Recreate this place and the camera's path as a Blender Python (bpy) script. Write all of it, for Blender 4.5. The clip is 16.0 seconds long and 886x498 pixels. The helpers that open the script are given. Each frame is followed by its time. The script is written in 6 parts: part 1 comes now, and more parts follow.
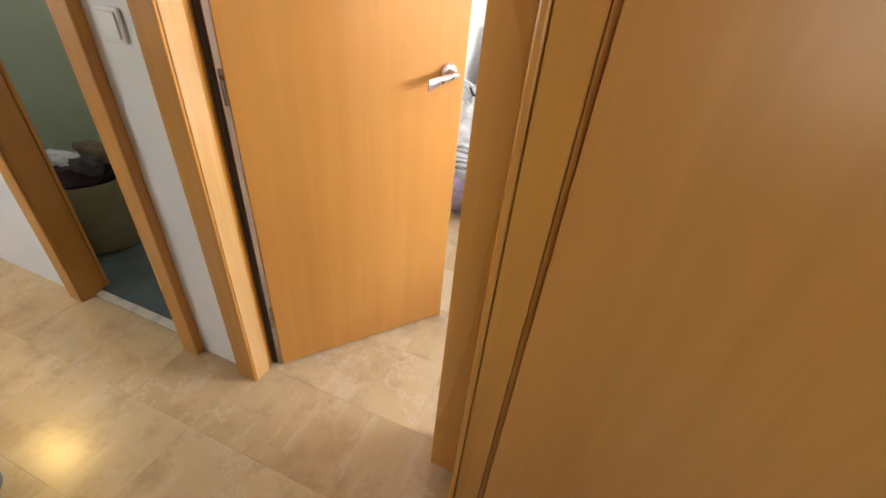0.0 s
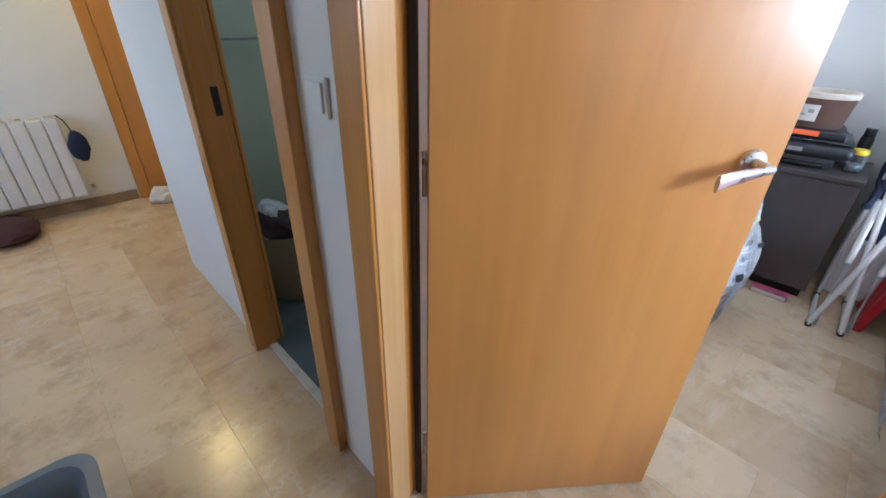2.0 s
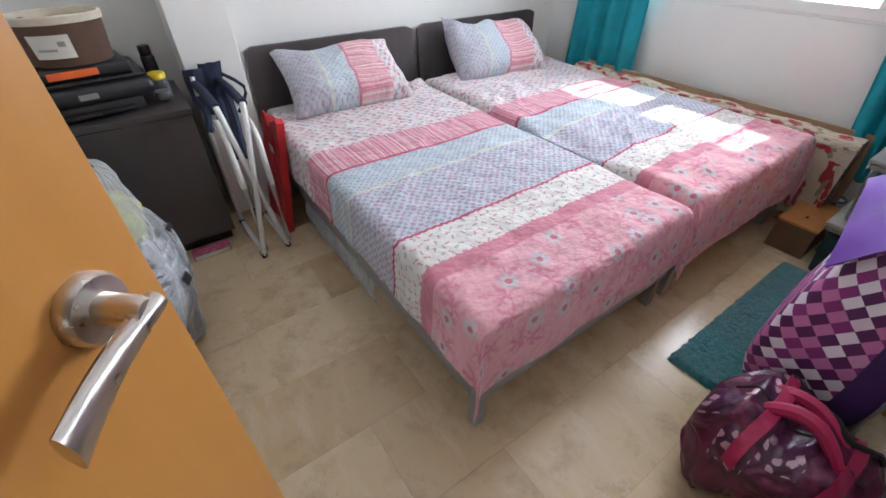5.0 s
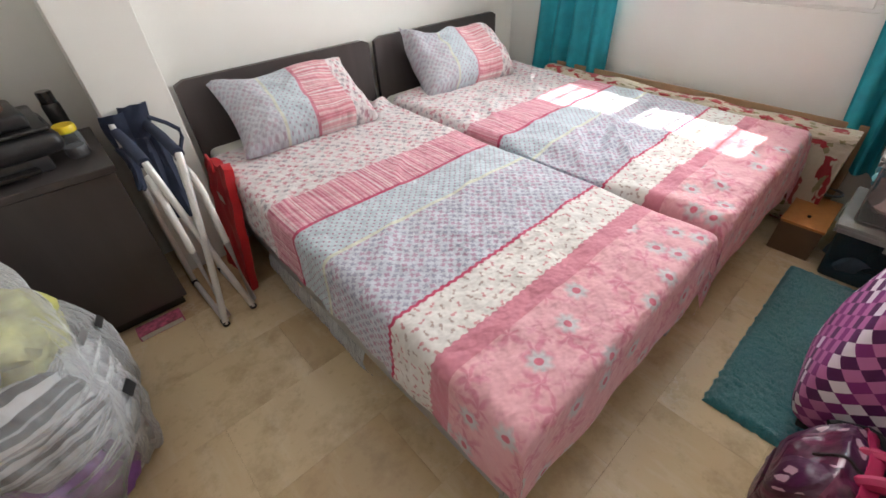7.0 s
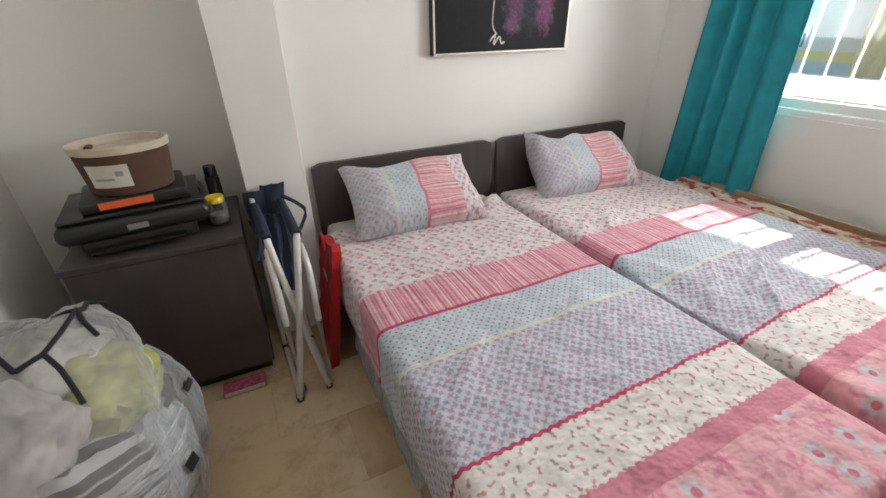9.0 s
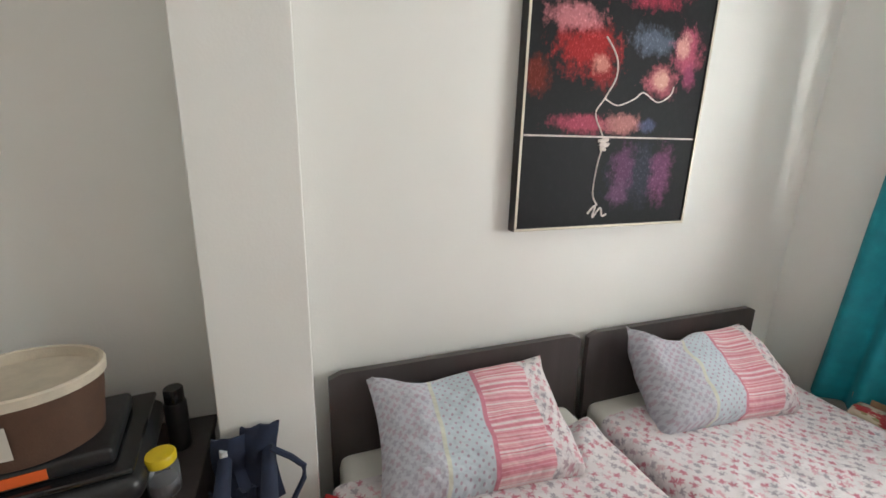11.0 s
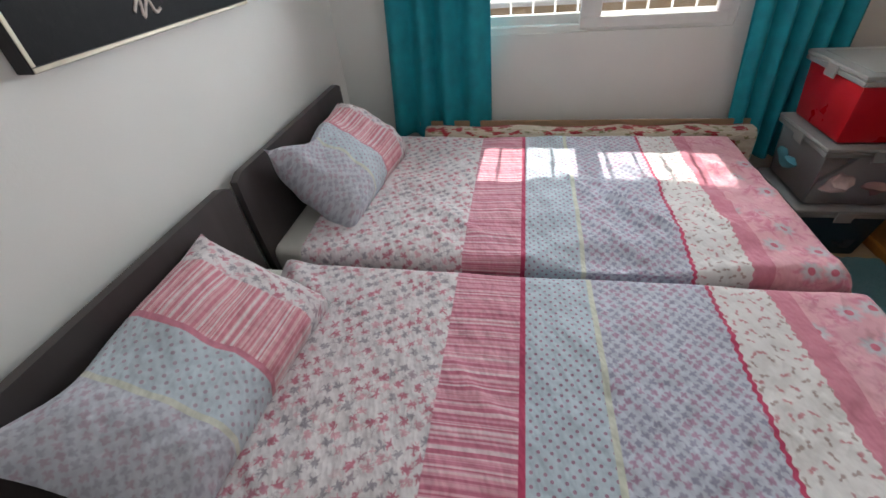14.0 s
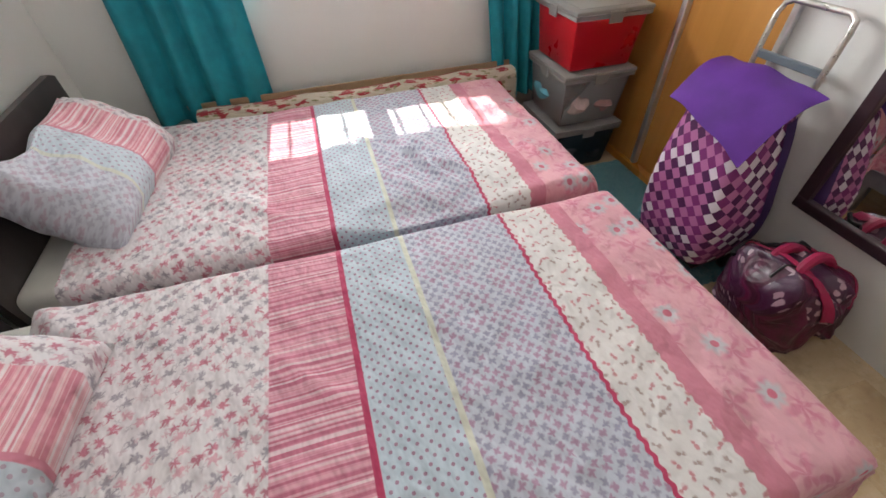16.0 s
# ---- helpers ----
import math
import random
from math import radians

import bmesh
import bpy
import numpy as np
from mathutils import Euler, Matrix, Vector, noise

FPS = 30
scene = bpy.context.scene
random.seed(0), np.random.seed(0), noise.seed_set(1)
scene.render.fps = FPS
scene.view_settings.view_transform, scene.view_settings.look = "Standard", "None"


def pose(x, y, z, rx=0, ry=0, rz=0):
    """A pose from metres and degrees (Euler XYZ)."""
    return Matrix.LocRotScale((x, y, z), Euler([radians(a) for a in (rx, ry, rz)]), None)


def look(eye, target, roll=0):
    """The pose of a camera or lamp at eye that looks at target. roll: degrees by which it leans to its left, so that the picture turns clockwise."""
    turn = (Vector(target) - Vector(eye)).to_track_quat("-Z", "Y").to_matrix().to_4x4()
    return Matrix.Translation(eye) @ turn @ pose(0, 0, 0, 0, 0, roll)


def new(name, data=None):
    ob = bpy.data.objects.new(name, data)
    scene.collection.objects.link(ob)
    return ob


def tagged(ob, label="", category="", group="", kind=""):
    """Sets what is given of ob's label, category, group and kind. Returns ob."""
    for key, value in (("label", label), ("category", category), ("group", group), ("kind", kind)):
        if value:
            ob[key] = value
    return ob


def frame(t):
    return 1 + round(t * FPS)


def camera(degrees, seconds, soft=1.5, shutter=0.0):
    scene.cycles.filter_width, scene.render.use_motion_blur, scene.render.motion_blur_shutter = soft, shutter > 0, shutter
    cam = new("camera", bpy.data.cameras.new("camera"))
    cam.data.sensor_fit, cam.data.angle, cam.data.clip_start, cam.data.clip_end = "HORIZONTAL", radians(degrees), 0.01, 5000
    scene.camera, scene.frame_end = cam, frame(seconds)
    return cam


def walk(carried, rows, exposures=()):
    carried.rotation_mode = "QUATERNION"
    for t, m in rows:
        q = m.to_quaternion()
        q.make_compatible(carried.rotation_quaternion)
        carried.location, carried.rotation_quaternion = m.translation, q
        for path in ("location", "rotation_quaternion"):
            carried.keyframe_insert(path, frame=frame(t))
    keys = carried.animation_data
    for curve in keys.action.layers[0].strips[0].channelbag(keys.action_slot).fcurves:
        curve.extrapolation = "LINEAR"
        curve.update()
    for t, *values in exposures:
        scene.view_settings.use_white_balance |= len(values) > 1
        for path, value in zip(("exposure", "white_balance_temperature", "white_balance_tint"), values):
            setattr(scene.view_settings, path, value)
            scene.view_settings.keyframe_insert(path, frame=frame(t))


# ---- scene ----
cam = camera(93.9, 16.0, soft=1.6)
PATH = [
    (0, (-0.071, 0.135, 1.324), (-0.611, 1.692, 0.191), 5.7),
    (0.5, (-0.208, 0.241, 1.312), (-1.033, 1.657, 0.165), 2.3),
    (1, (-0.314, 0.331, 1.307), (-1.348, 1.644, 0.208), 1.2),
    (1.5, (-0.355, 0.367, 1.306), (-1.517, 1.636, 0.287), 1.5),
    (2, (-0.414, 0.433, 1.285), (-1.646, 1.666, 0.303), 1.4),
    (2.5, (-0.504, 0.561, 1.279), (-1.644, 1.866, 0.28), 1.0),
    (3, (-0.560, 0.681, 1.290), (-1.419, 2.167, 0.261), 0.5),
    (3.5, (-0.562, 0.802, 1.282), (-0.947, 2.462, 0.236), 0.7),
    (4, (-0.547, 0.891, 1.289), (-0.402, 2.56, 0.196), 0.9),
    (4.5, (-0.503, 0.995, 1.268), (0.093, 2.513, 0.108), 0.2),
    (5, (-0.465, 1.098, 1.263), (0.438, 2.377, 0.017), 0.0),
    (5.2, (-0.453, 1.131, 1.266), (0.51, 2.317, -0.026), -0.4),
    (7.3, (-0.352, 1.408, 1.277), (0.672, 2.582, 0.022), -2.4),
    (7.5, (-0.349, 1.413, 1.281), (0.656, 2.551, -0.021), -1.7),
    (8, (-0.331, 1.411, 1.297), (0.635, 2.606, 0.016), -1.3),
    (8.5, (-0.316, 1.427, 1.291), (0.589, 2.83, 0.19), -2.2),
    (9, (-0.262, 1.515, 1.341), (0.496, 3.096, 0.379), -1.0),
    (9.5, (-0.14, 1.667, 1.44), (0.462, 3.378, 0.598), 0.1),
    (10, (-0.066, 1.802, 1.502), (0.453, 3.59, 0.772), 1.0),
    (10.2, (-0.068, 1.9, 1.501), (0.475, 3.704, 0.828), 1.1),
    (12.3, (-0.089, 2.626, 1.486), (1.16, 4.141, 1.107), -1.9),
    (12.5, (-0.086, 2.67, 1.483), (1.305, 4.031, 1.024), -2.2),
    (13, (-0.069, 2.683, 1.469), (1.555, 3.588, 0.731), -4.2),
    (13.5, (-0.066, 2.633, 1.424), (1.569, 3.174, 0.406), -4.8),
    (14, (-0.051, 2.567, 1.378), (1.48, 2.891, 0.132), -5.1),
    (14.5, (-0.05, 2.526, 1.345), (1.345, 2.728, -0.074), -5.7),
    (15, (-0.049, 2.501, 1.317), (1.246, 2.594, -0.204), -5.9),
    (15.5, (-0.035, 2.468, 1.323), (1.254, 2.39, -0.204), -4.9),
    (16, (-0.041, 2.465, 1.358), (1.342, 2.074, -0.033), -2.0),
]
# seconds, stops, kelvin, tint
EXPOSURES = [(0, 2.6, 6600, 10), (0.6, 2.45, 4900, 9), (1.5, 2.12, 4850, 10), (2.5, 2.1, 5300, 10), (3.5, 1.36, 5150, 10), (4.5, 1.2, 5700, 10), (5, 1.30, 5900, 10), (7.5, 1.27, 6750, 10),
             (8.4, 1.28, 6750, 9), (9.2, 0.90, 6750, 8), (10.2, 0.88, 6750, 8), (12.3, 0.74, 6500, 6), (13.0, 0.34, 6350, 8), (13.5, 0.32, 6300, 8), (14.5, 0.55, 6350, 11), (15.5, 0.64, 6650, 12), (16, 0.90, 6700, 11)]
walk(cam, [(t, look(eye, target, roll)) for t, eye, target, roll in PATH], EXPOSURES)

# ---- light ----
world = bpy.data.worlds.new("world")
scene.world = world
world.use_nodes = True
wn = world.node_tree
sky = wn.nodes.new("ShaderNodeTexSky")
sky.sky_type, sky.sun_disc = "NISHITA", False
SUN_EL, SUN_AZ = 45.0, -1.0   # the sun stands over +x, a little to the south
sky.sun_elevation, sky.sun_rotation = radians(SUN_EL), radians(90 - SUN_AZ)
wn.links.new(sky.outputs[0], wn.nodes["Background"].inputs[0])
wn.nodes["Background"].inputs[1].default_value = 0.12


def lamp(name, kind, energy, m, colour=(1, 1, 1), size=0.0, size_y=0.0, angle=0.0):
    data = bpy.data.lights.new(name, kind)
    data.energy, data.color = energy, colour
    if kind == "AREA":
        data.shape, data.size, data.size_y = "RECTANGLE", size, size_y
    if kind == "SUN":
        data.angle = radians(angle)
    if kind == "POINT":
        data.shadow_soft_size = size
    ob = new(name, data)
    ob.matrix_world = m
    return ob


_el, _az = radians(SUN_EL), radians(SUN_AZ)
SUNWARD = Vector((math.cos(_el) * math.cos(_az), math.cos(_el) * math.sin(_az), math.sin(_el)))
lamp("sun", "SUN", 5.0, look(SUNWARD * 20, (0, 0, 0)), (1.0, 0.93, 0.84), angle=0.5)
# fill lamps added in assumed, unseen windows of the living room and starting room
lamp("added_fill_living", "AREA", 2.5, look((-2.9, -1.24, 1.5), (-2.9, 1, 1.2)), (0.93, 0.97, 1.0), 1.3, 1.1)
lamp("added_fill_study", "AREA", 0.85, look((0.75, -1.24, 1.5), (0.55, 1, 1.2)), (1.0, 0.88, 0.68), 0.9, 1.1)
lamp("window_daylight_bedroom", "AREA", 42, look((2.48, 2.27, 1.45), (-1.0, 2.2, 4.1)), (0.95, 0.98, 1.0), 1.15, 0.5)

# fill lamp added to brighten the bathroom; its window is unseen
lamp("added_fill_bath", "AREA", 1.4, look((-2.0, 2.64, 1.75), (-2.0, 1.0, 0.8)), (1.0, 1.0, 0.90), 0.55, 0.5)

# ---- materials ----
class Nodes:
    """A short way to write node trees."""

    def __init__(self, name):
        self.m = bpy.data.materials.new(name)
        self.m.use_nodes = True
        self.t = self.m.node_tree
        self.b = self.t.nodes["Principled BSDF"]
        self.out = self.t.nodes["Material Output"]

    def add(self, kind, ins=None, **props):
        n = self.t.nodes.new(kind)
        for k, v in props.items():
            if k == "operation":
                n.operation = v
            elif k == "blend_type":
                n.blend_type = v
            elif k == "data_type":
                n.data_type = v
            elif k == "interpolation_type":
                n.interpolation_type = v
            elif k == "voronoi_dimensions":
                n.voronoi_dimensions = v
            elif k == "noise_dimensions":
                n.noise_dimensions = v
            elif k == "feature":
                n.feature = v
        for k, v in (ins or {}).items():
            self.put(n, k, v)
        return n

    def put(self, n, k, v):
        if isinstance(v, bpy.types.NodeSocket):
            self.t.links.new(v, n.inputs[k])
        else:
            n.inputs[k].default_value = v

    def math(self, op, a, b=0.0, c=0.0):
        return self.add("ShaderNodeMath", {0: a, 1: b, 2: c}, operation=op).outputs[0]

    def coords(self, which="Object"):
        return self.add("ShaderNodeTexCoord").outputs[which]

    def scaled(self, vec, s):
        return self.add("ShaderNodeVectorMath", {0: vec, 1: s}, operation="MULTIPLY").outputs[0]

    def noise(self, vec, scale, detail=4.0, rough=0.55):
        return self.add("ShaderNodeTexNoise", {"Vector": vec, "Scale": scale, "Detail": detail, "Roughness": rough}).outputs[0]

    def mix(self, f, a, b, blend="MIX"):
        n = self.add("ShaderNodeMix", data_type="RGBA", blend_type=blend)
        self.put(n, 0, f)
        self.put(n, 6, a)
        self.put(n, 7, b)
        return n.outputs[2]

    def step(self, v, lo, hi, a=0.0, b=1.0):
        return self.add("ShaderNodeMapRange", {0: v, 1: lo, 2: hi, 3: a, 4: b}).outputs[0]

    def bump(self, height, strength, dist=0.01):
        n = self.add("ShaderNodeBump", {"Height": height, "Strength": strength, "Distance": dist})
        self.t.links.new(n.outputs[0], self.b.inputs["Normal"])

    def base(self, c, rough=0.5, metal=0.0):
        self.put(self.b, "Base Color", c)
        self.put(self.b, "Roughness", rough)
        self.put(self.b, "Metallic", metal)


def rgb(r, g, b):
    return (r, g, b, 1.0)


def plain(name, colour, rough=0.5, metal=0.0, vary=0.12, scale=18.0, bump=0.08, bump_scale=90.0):
    """A paint, plastic, metal or cloth with two scales of variation."""
    n = Nodes(name)
    co = n.coords()
    f = n.noise(co, scale, 3)
    fine = n.noise(co, bump_scale, 2)
    dark = tuple(c * (1 - vary) for c in colour)
    light = tuple(min(1.0, c * (1 + vary)) for c in colour)
    col = n.mix(n.step(f, 0.3, 0.7), rgb(*dark), rgb(*light))
    n.base(col, n.step(f, 0.2, 0.8, max(0.02, rough - 0.06), min(1, rough + 0.06)), metal)
    if bump:
        n.bump(fine, bump, 0.004)
    return n.m


def wood(name, light, dark, rough=0.32, scale=1.0):
    """Smooth veneer with the grain along z."""
    n = Nodes(name)
    co = n.coords()
    stretched = n.scaled(co, (9 * scale, 9 * scale, 0.45 * scale))
    warp = n.noise(n.scaled(co, (1.6, 1.6, 0.35)), 2.0, 2)
    grain = n.noise(stretched, 3.0, 5, 0.6)
    fine = n.noise(n.scaled(co, (160, 160, 5)), 2.0, 3)
    bands = n.noise(n.scaled(co, (5.0, 5.0, 0.18)), 2.2, 3, 0.6)
    c = n.mix(n.step(grain, 0.25, 0.8), rgb(*dark), rgb(*light))
    c = n.mix(n.step(bands, 0.42, 0.66, 0.0, 0.45), c, rgb(*[v * 0.80 for v in dark]))
    c = n.mix(n.step(warp, 0.35, 0.7, 0.0, 0.35), c, rgb(*[v * 1.08 for v in light]))
    c = n.mix(n.step(fine, 0.62, 0.8, 0.0, 0.14), c, rgb(*[v * 0.75 for v in dark]))
    n.base(c, n.step(warp, 0.3, 0.7, rough - 0.05, rough + 0.08))
    n.b.inputs["Coat Weight"].default_value = 0.25
    n.b.inputs["Coat Roughness"].default_value = 0.2
    n.bump(fine, 0.04, 0.002)
    return n.m


def plaster(name, colour=(0.80, 0.79, 0.755)):
    n = Nodes(name)
    co = n.coords()
    big = n.noise(co, 1.3, 3)
    fine = n.noise(co, 140.0, 3)
    lumps = n.noise(co, 16.0, 3)
    c = n.mix(n.step(big, 0.35, 0.65), rgb(*colour), rgb(*[v * 0.95 for v in colour]))
    n.base(c, 0.75)
    n.bump(n.math("ADD", fine, n.math("MULTIPLY", lumps, 1.5)), 0.10, 0.004)
    return n.m


def marble(name):
    """Polished beige marble tiles, each of its own tone, with pale veins."""
    n = Nodes(name)
    info = n.add("ShaderNodeObjectInfo")
    rnd = info.outputs["Random"]
    co = n.add("ShaderNodeVectorMath", {0: n.add("ShaderNodeNewGeometry").outputs["Position"], 1: n.scaled(info.outputs["Random"], (17, 31, 5))}, operation="ADD").outputs[0]
    cloud = n.noise(co, 2.6, 6, 0.6)
    streak = n.noise(n.scaled(co, (7.0, 1.6, 1.0)), 1.5, 5, 0.65)
    mottle = n.noise(co, 6.5, 7, 0.68)
    fleck = n.noise(co, 38.0, 3, 0.6)
    tone = n.mix(rnd, rgb(0.50, 0.355, 0.20), rgb(0.68, 0.535, 0.345))
    c = n.mix(n.step(cloud, 0.35, 0.7, 0.0, 0.6), tone, rgb(0.58, 0.43, 0.26))
    c = n.mix(n.step(streak, 0.52, 0.78, 0.0, 0.45), c, rgb(0.76, 0.66, 0.52))
    c = n.mix(n.step(mottle, 0.50, 0.68, 0.0, 0.55), c, rgb(0.34, 0.235, 0.135))
    vein = n.math("ABSOLUTE", n.math("SUBTRACT", n.noise(co, 3.2, 8, 0.7), 0.5))
    some = n.step(n.noise(co, 1.7, 2), 0.5, 0.62, 0.0, 0.40)
    c = n.mix(n.math("MULTIPLY", n.step(vein, 0.0, 0.02, 1.0, 0.0), some), c, rgb(0.70, 0.62, 0.50))
    c = n.mix(n.step(fleck, 0.60, 0.75, 0.0, 0.22), c, rgb(0.26, 0.17, 0.09))
    n.base(c, n.step(cloud, 0.3, 0.7, 0.16, 0.26))
    n.bump(n.noise(co, 3.0, 2), 0.02, 0.01)
    return n.m


def sheer(name, tint, clear, rough=0.08, body=(0.85, 0.87, 0.88), crumple=0.0):
    """Clear film or pane: part of the light goes straight through."""
    n = Nodes(name)
    clearer = n.add("ShaderNodeBsdfTransparent", {0: rgb(*tint)})
    if crumple:
        co = n.coords()
        ridge = n.math("ABSOLUTE", n.math("SUBTRACT", n.noise(n.add("ShaderNodeVectorRotate", {"Vector": n.scaled(co, (1.6, 1.6, 0.5)), "Angle": 0.5, "Axis": (1, 0.4, 0)}).outputs[0], 12.0, 4, 0.6), 0.5))
        n.bump(ridge, crumple, 0.05)
    n.base(rgb(*body), rough)
    m = n.add("ShaderNodeMixShader")
    fres = n.add("ShaderNodeFresnel", {0: 1.45}).outputs[0]
    n.put(m, 0, n.math("ADD", n.math("MULTIPLY", fres, 0.8), 1 - clear))
    n.t.links.new(clearer.outputs[0], m.inputs[1])
    n.t.links.new(n.b.outputs[0], m.inputs[2])
    n.t.links.new(m.outputs[0], n.out.inputs[0])
    return n.m


def glowing(name, colour, strength):
    n = Nodes(name)
    n.base(rgb(*colour), 0.4)
    n.put(n.b, "Emission Color", rgb(*colour))
    n.put(n.b, "Emission Strength", strength)
    return n.m


def spots(n, co, scale, radius, soft=0.08, rand=1.0, warp=0.0):
    """Voronoi spots: the mask, and the random colour of each."""
    if warp:
        w = n.add("ShaderNodeTexNoise", {"Vector": co, "Scale": scale * 2.2, "Detail": 2.0})
        d = n.add("ShaderNodeVectorMath", {0: w.outputs[1], 1: (0.5, 0.5, 0.5)}, operation="SUBTRACT").outputs[0]
        co = n.add("ShaderNodeVectorMath", {0: co, 1: n.scaled(d, (warp / scale, warp / scale, 0))}, operation="ADD").outputs[0]
    v = n.add("ShaderNodeTexVoronoi", {"Vector": co, "Scale": scale, "Randomness": rand}, voronoi_dimensions="2D")
    mask = n.step(v.outputs["Distance"], radius, radius + soft, 1.0, 0.0)
    r = n.add("ShaderNodeSeparateColor", {0: v.outputs["Color"]})
    return mask, r.outputs[0], v.outputs["Distance"]


def flowers(n, co, scale, size, petals, deep, rand=0.6, angle=0.0, warp=0.9):
    """Printed flowers: the mask of the petals, that of the heart, and a random number for each flower."""
    w = n.add("ShaderNodeTexNoise", {"Vector": co, "Scale": 0.9 / size, "Detail": 1.0})
    off = n.add("ShaderNodeVectorMath", {0: w.outputs[1], 1: (0.5, 0.5, 0.5)}, operation="SUBTRACT").outputs[0]
    co = n.add("ShaderNodeVectorMath", {0: co, 1: n.scaled(off, (size * warp, size * warp, 0))}, operation="ADD").outputs[0]
    if angle:
        co = n.add("ShaderNodeVectorRotate", {"Vector": co, "Angle": angle}).outputs[0]
    v = n.add("ShaderNodeTexVoronoi", {"Vector": co, "Scale": scale, "Randomness": rand}, voronoi_dimensions="2D")
    d = n.add("ShaderNodeSeparateXYZ", {0: n.add("ShaderNodeVectorMath", {0: co, 1: v.outputs["Position"]}, operation="SUBTRACT").outputs[0]})
    pick = n.add("ShaderNodeSeparateColor", {0: v.outputs["Color"]})
    x, y = d.outputs[0], d.outputs[1]
    r = n.math("SQRT", n.math("ADD", n.math("MULTIPLY", x, x), n.math("MULTIPLY", y, y)))
    turn = n.math("ADD", n.math("ARCTAN2", y, x), n.math("MULTIPLY", pick.outputs[1], 6.28))
    wave = n.math("COSINE", n.math("MULTIPLY", turn, float(petals)))
    lop = n.math("MULTIPLY", n.math("COSINE", turn), 0.18 * deep)
    edge = n.math("MULTIPLY", n.math("ADD", n.math("ADD", n.math("MULTIPLY", wave, deep), lop), 1.0 - deep), size)
    soft = size * 0.26
    mask = n.step(n.math("SUBTRACT", edge, r), -soft, soft)
    heart = n.step(r, size * 0.30, size * 0.40, 1.0, 0.0)
    return mask, heart, pick.outputs[0]


def prints(n, co):
    """The printed cloths of the bed linen, at their true size; co in metres, the stripes run along v."""
    sep = n.add("ShaderNodeSeparateXYZ", {0: co})
    u = sep.outputs[0]
    # rose and grey sprigs on white, in slanting rows
    m1, h1, r1 = flowers(n, co, 30, 0.0128, 5, 0.26, 0.5, 0.6, 1.9)
    m1b, h1b, r1b = flowers(n, n.add("ShaderNodeVectorMath", {0: co, 1: (0.013, 0.017, 0)}, operation="ADD").outputs[0], 30, 0.0085, 4, 0.40, 0.6, 0.6, 1.6)
    sprig = n.mix(n.step(r1, 0.42, 0.46), rgb(0.56, 0.13, 0.20), rgb(0.34, 0.30, 0.34))
    sprig = n.mix(n.step(r1, 0.76, 0.8), sprig, rgb(0.72, 0.36, 0.42))
    floral = n.mix(n.math("MULTIPLY", m1b, n.step(r1b, 0.25, 0.3, 0.0, 0.65)), rgb(0.80, 0.75, 0.75), n.mix(n.step(r1b, 0.6, 0.65), rgb(0.72, 0.38, 0.43), rgb(0.50, 0.44, 0.47)))
    floral = n.mix(n.math("MULTIPLY", m1, n.step(r1, 0.06, 0.1, 0.0, 0.86)), floral, sprig)
    # pink stripes
    st = n.add("ShaderNodeTexNoise", {"W": n.math("MULTIPLY", u, 95.0), "Scale": 1.0, "Detail": 2.0}, noise_dimensions="1D").outputs[0]
    wide = n.add("ShaderNodeTexNoise", {"W": n.math("MULTIPLY", u, 19.0), "Scale": 1.0, "Detail": 1.0}, noise_dimensions="1D").outputs[0]
    stripes = n.mix(n.step(st, 0.42, 0.5), rgb(0.58, 0.17, 0.25), rgb(0.75, 0.35, 0.42))
    stripes = n.mix(n.math("MULTIPLY", n.step(st, 0.54, 0.60), n.step(wide, 0.40, 0.52, 0.15, 0.85)), stripes, rgb(0.84, 0.68, 0.70))
    # pale blue with dark red dots in rows
    m2, r2, _ = spots(n, n.add("ShaderNodeVectorRotate", {"Vector": co, "Angle": 0.78}).outputs[0], 50, 0.17, 0.06, 0.18)
    blue = n.mix(n.math("MULTIPLY", m2, 0.75), rgb(0.54, 0.63, 0.69), rgb(0.36, 0.10, 0.20))
    # lilac with close sprigs
    m3, h3, r3 = flowers(n, co, 45, 0.0096, 4, 0.22, 0.28, 0.78, 1.2)
    lil = n.mix(n.step(r3, 0.45, 0.5), rgb(0.27, 0.24, 0.35), rgb(0.40, 0.16, 0.28))
    lilac = n.mix(n.math("MULTIPLY", m3, 0.72), rgb(0.58, 0.61, 0.68), lil)
    # white with small leaves
    m4, h4, r4 = flowers(n, co, 31, 0.0100, 2, 0.48, 0.5, 0.3, 1.0)
    leafc = n.mix(n.step(r4, 0.5, 0.55), rgb(0.55, 0.10, 0.14), rgb(0.33, 0.20, 0.17))
    leaves = n.mix(n.math("MULTIPLY", m4, 0.72), rgb(0.80, 0.77, 0.74), leafc)
    # pink with grey-blue daisies and dark rose leaf sprigs
    m5, h5, r5 = flowers(n, co, 8.6, 0.031, 8, 0.13, 0.75, 0.0, 0.3)
    m6, h6, r6 = flowers(n, n.add("ShaderNodeVectorMath", {0: co, 1: (0.047, 0.031, 0)}, operation="ADD").outputs[0], 11.0, 0.040, 5, 0.46, 0.8, 0.0, 1.2)
    m7, h7, r7 = flowers(n, co, 19.0, 0.020, 4, 0.50, 0.9, 0.4, 1.4)
    pinkf = n.mix(n.math("MULTIPLY", m7, n.step(r7, 0.4, 0.45, 0.0, 0.45)), rgb(0.80, 0.42, 0.47), rgb(0.66, 0.22, 0.31))
    pinkf = n.mix(n.math("MULTIPLY", m6, n.step(r6, 0.2, 0.25, 0.0, 0.58)), pinkf, rgb(0.62, 0.15, 0.25))
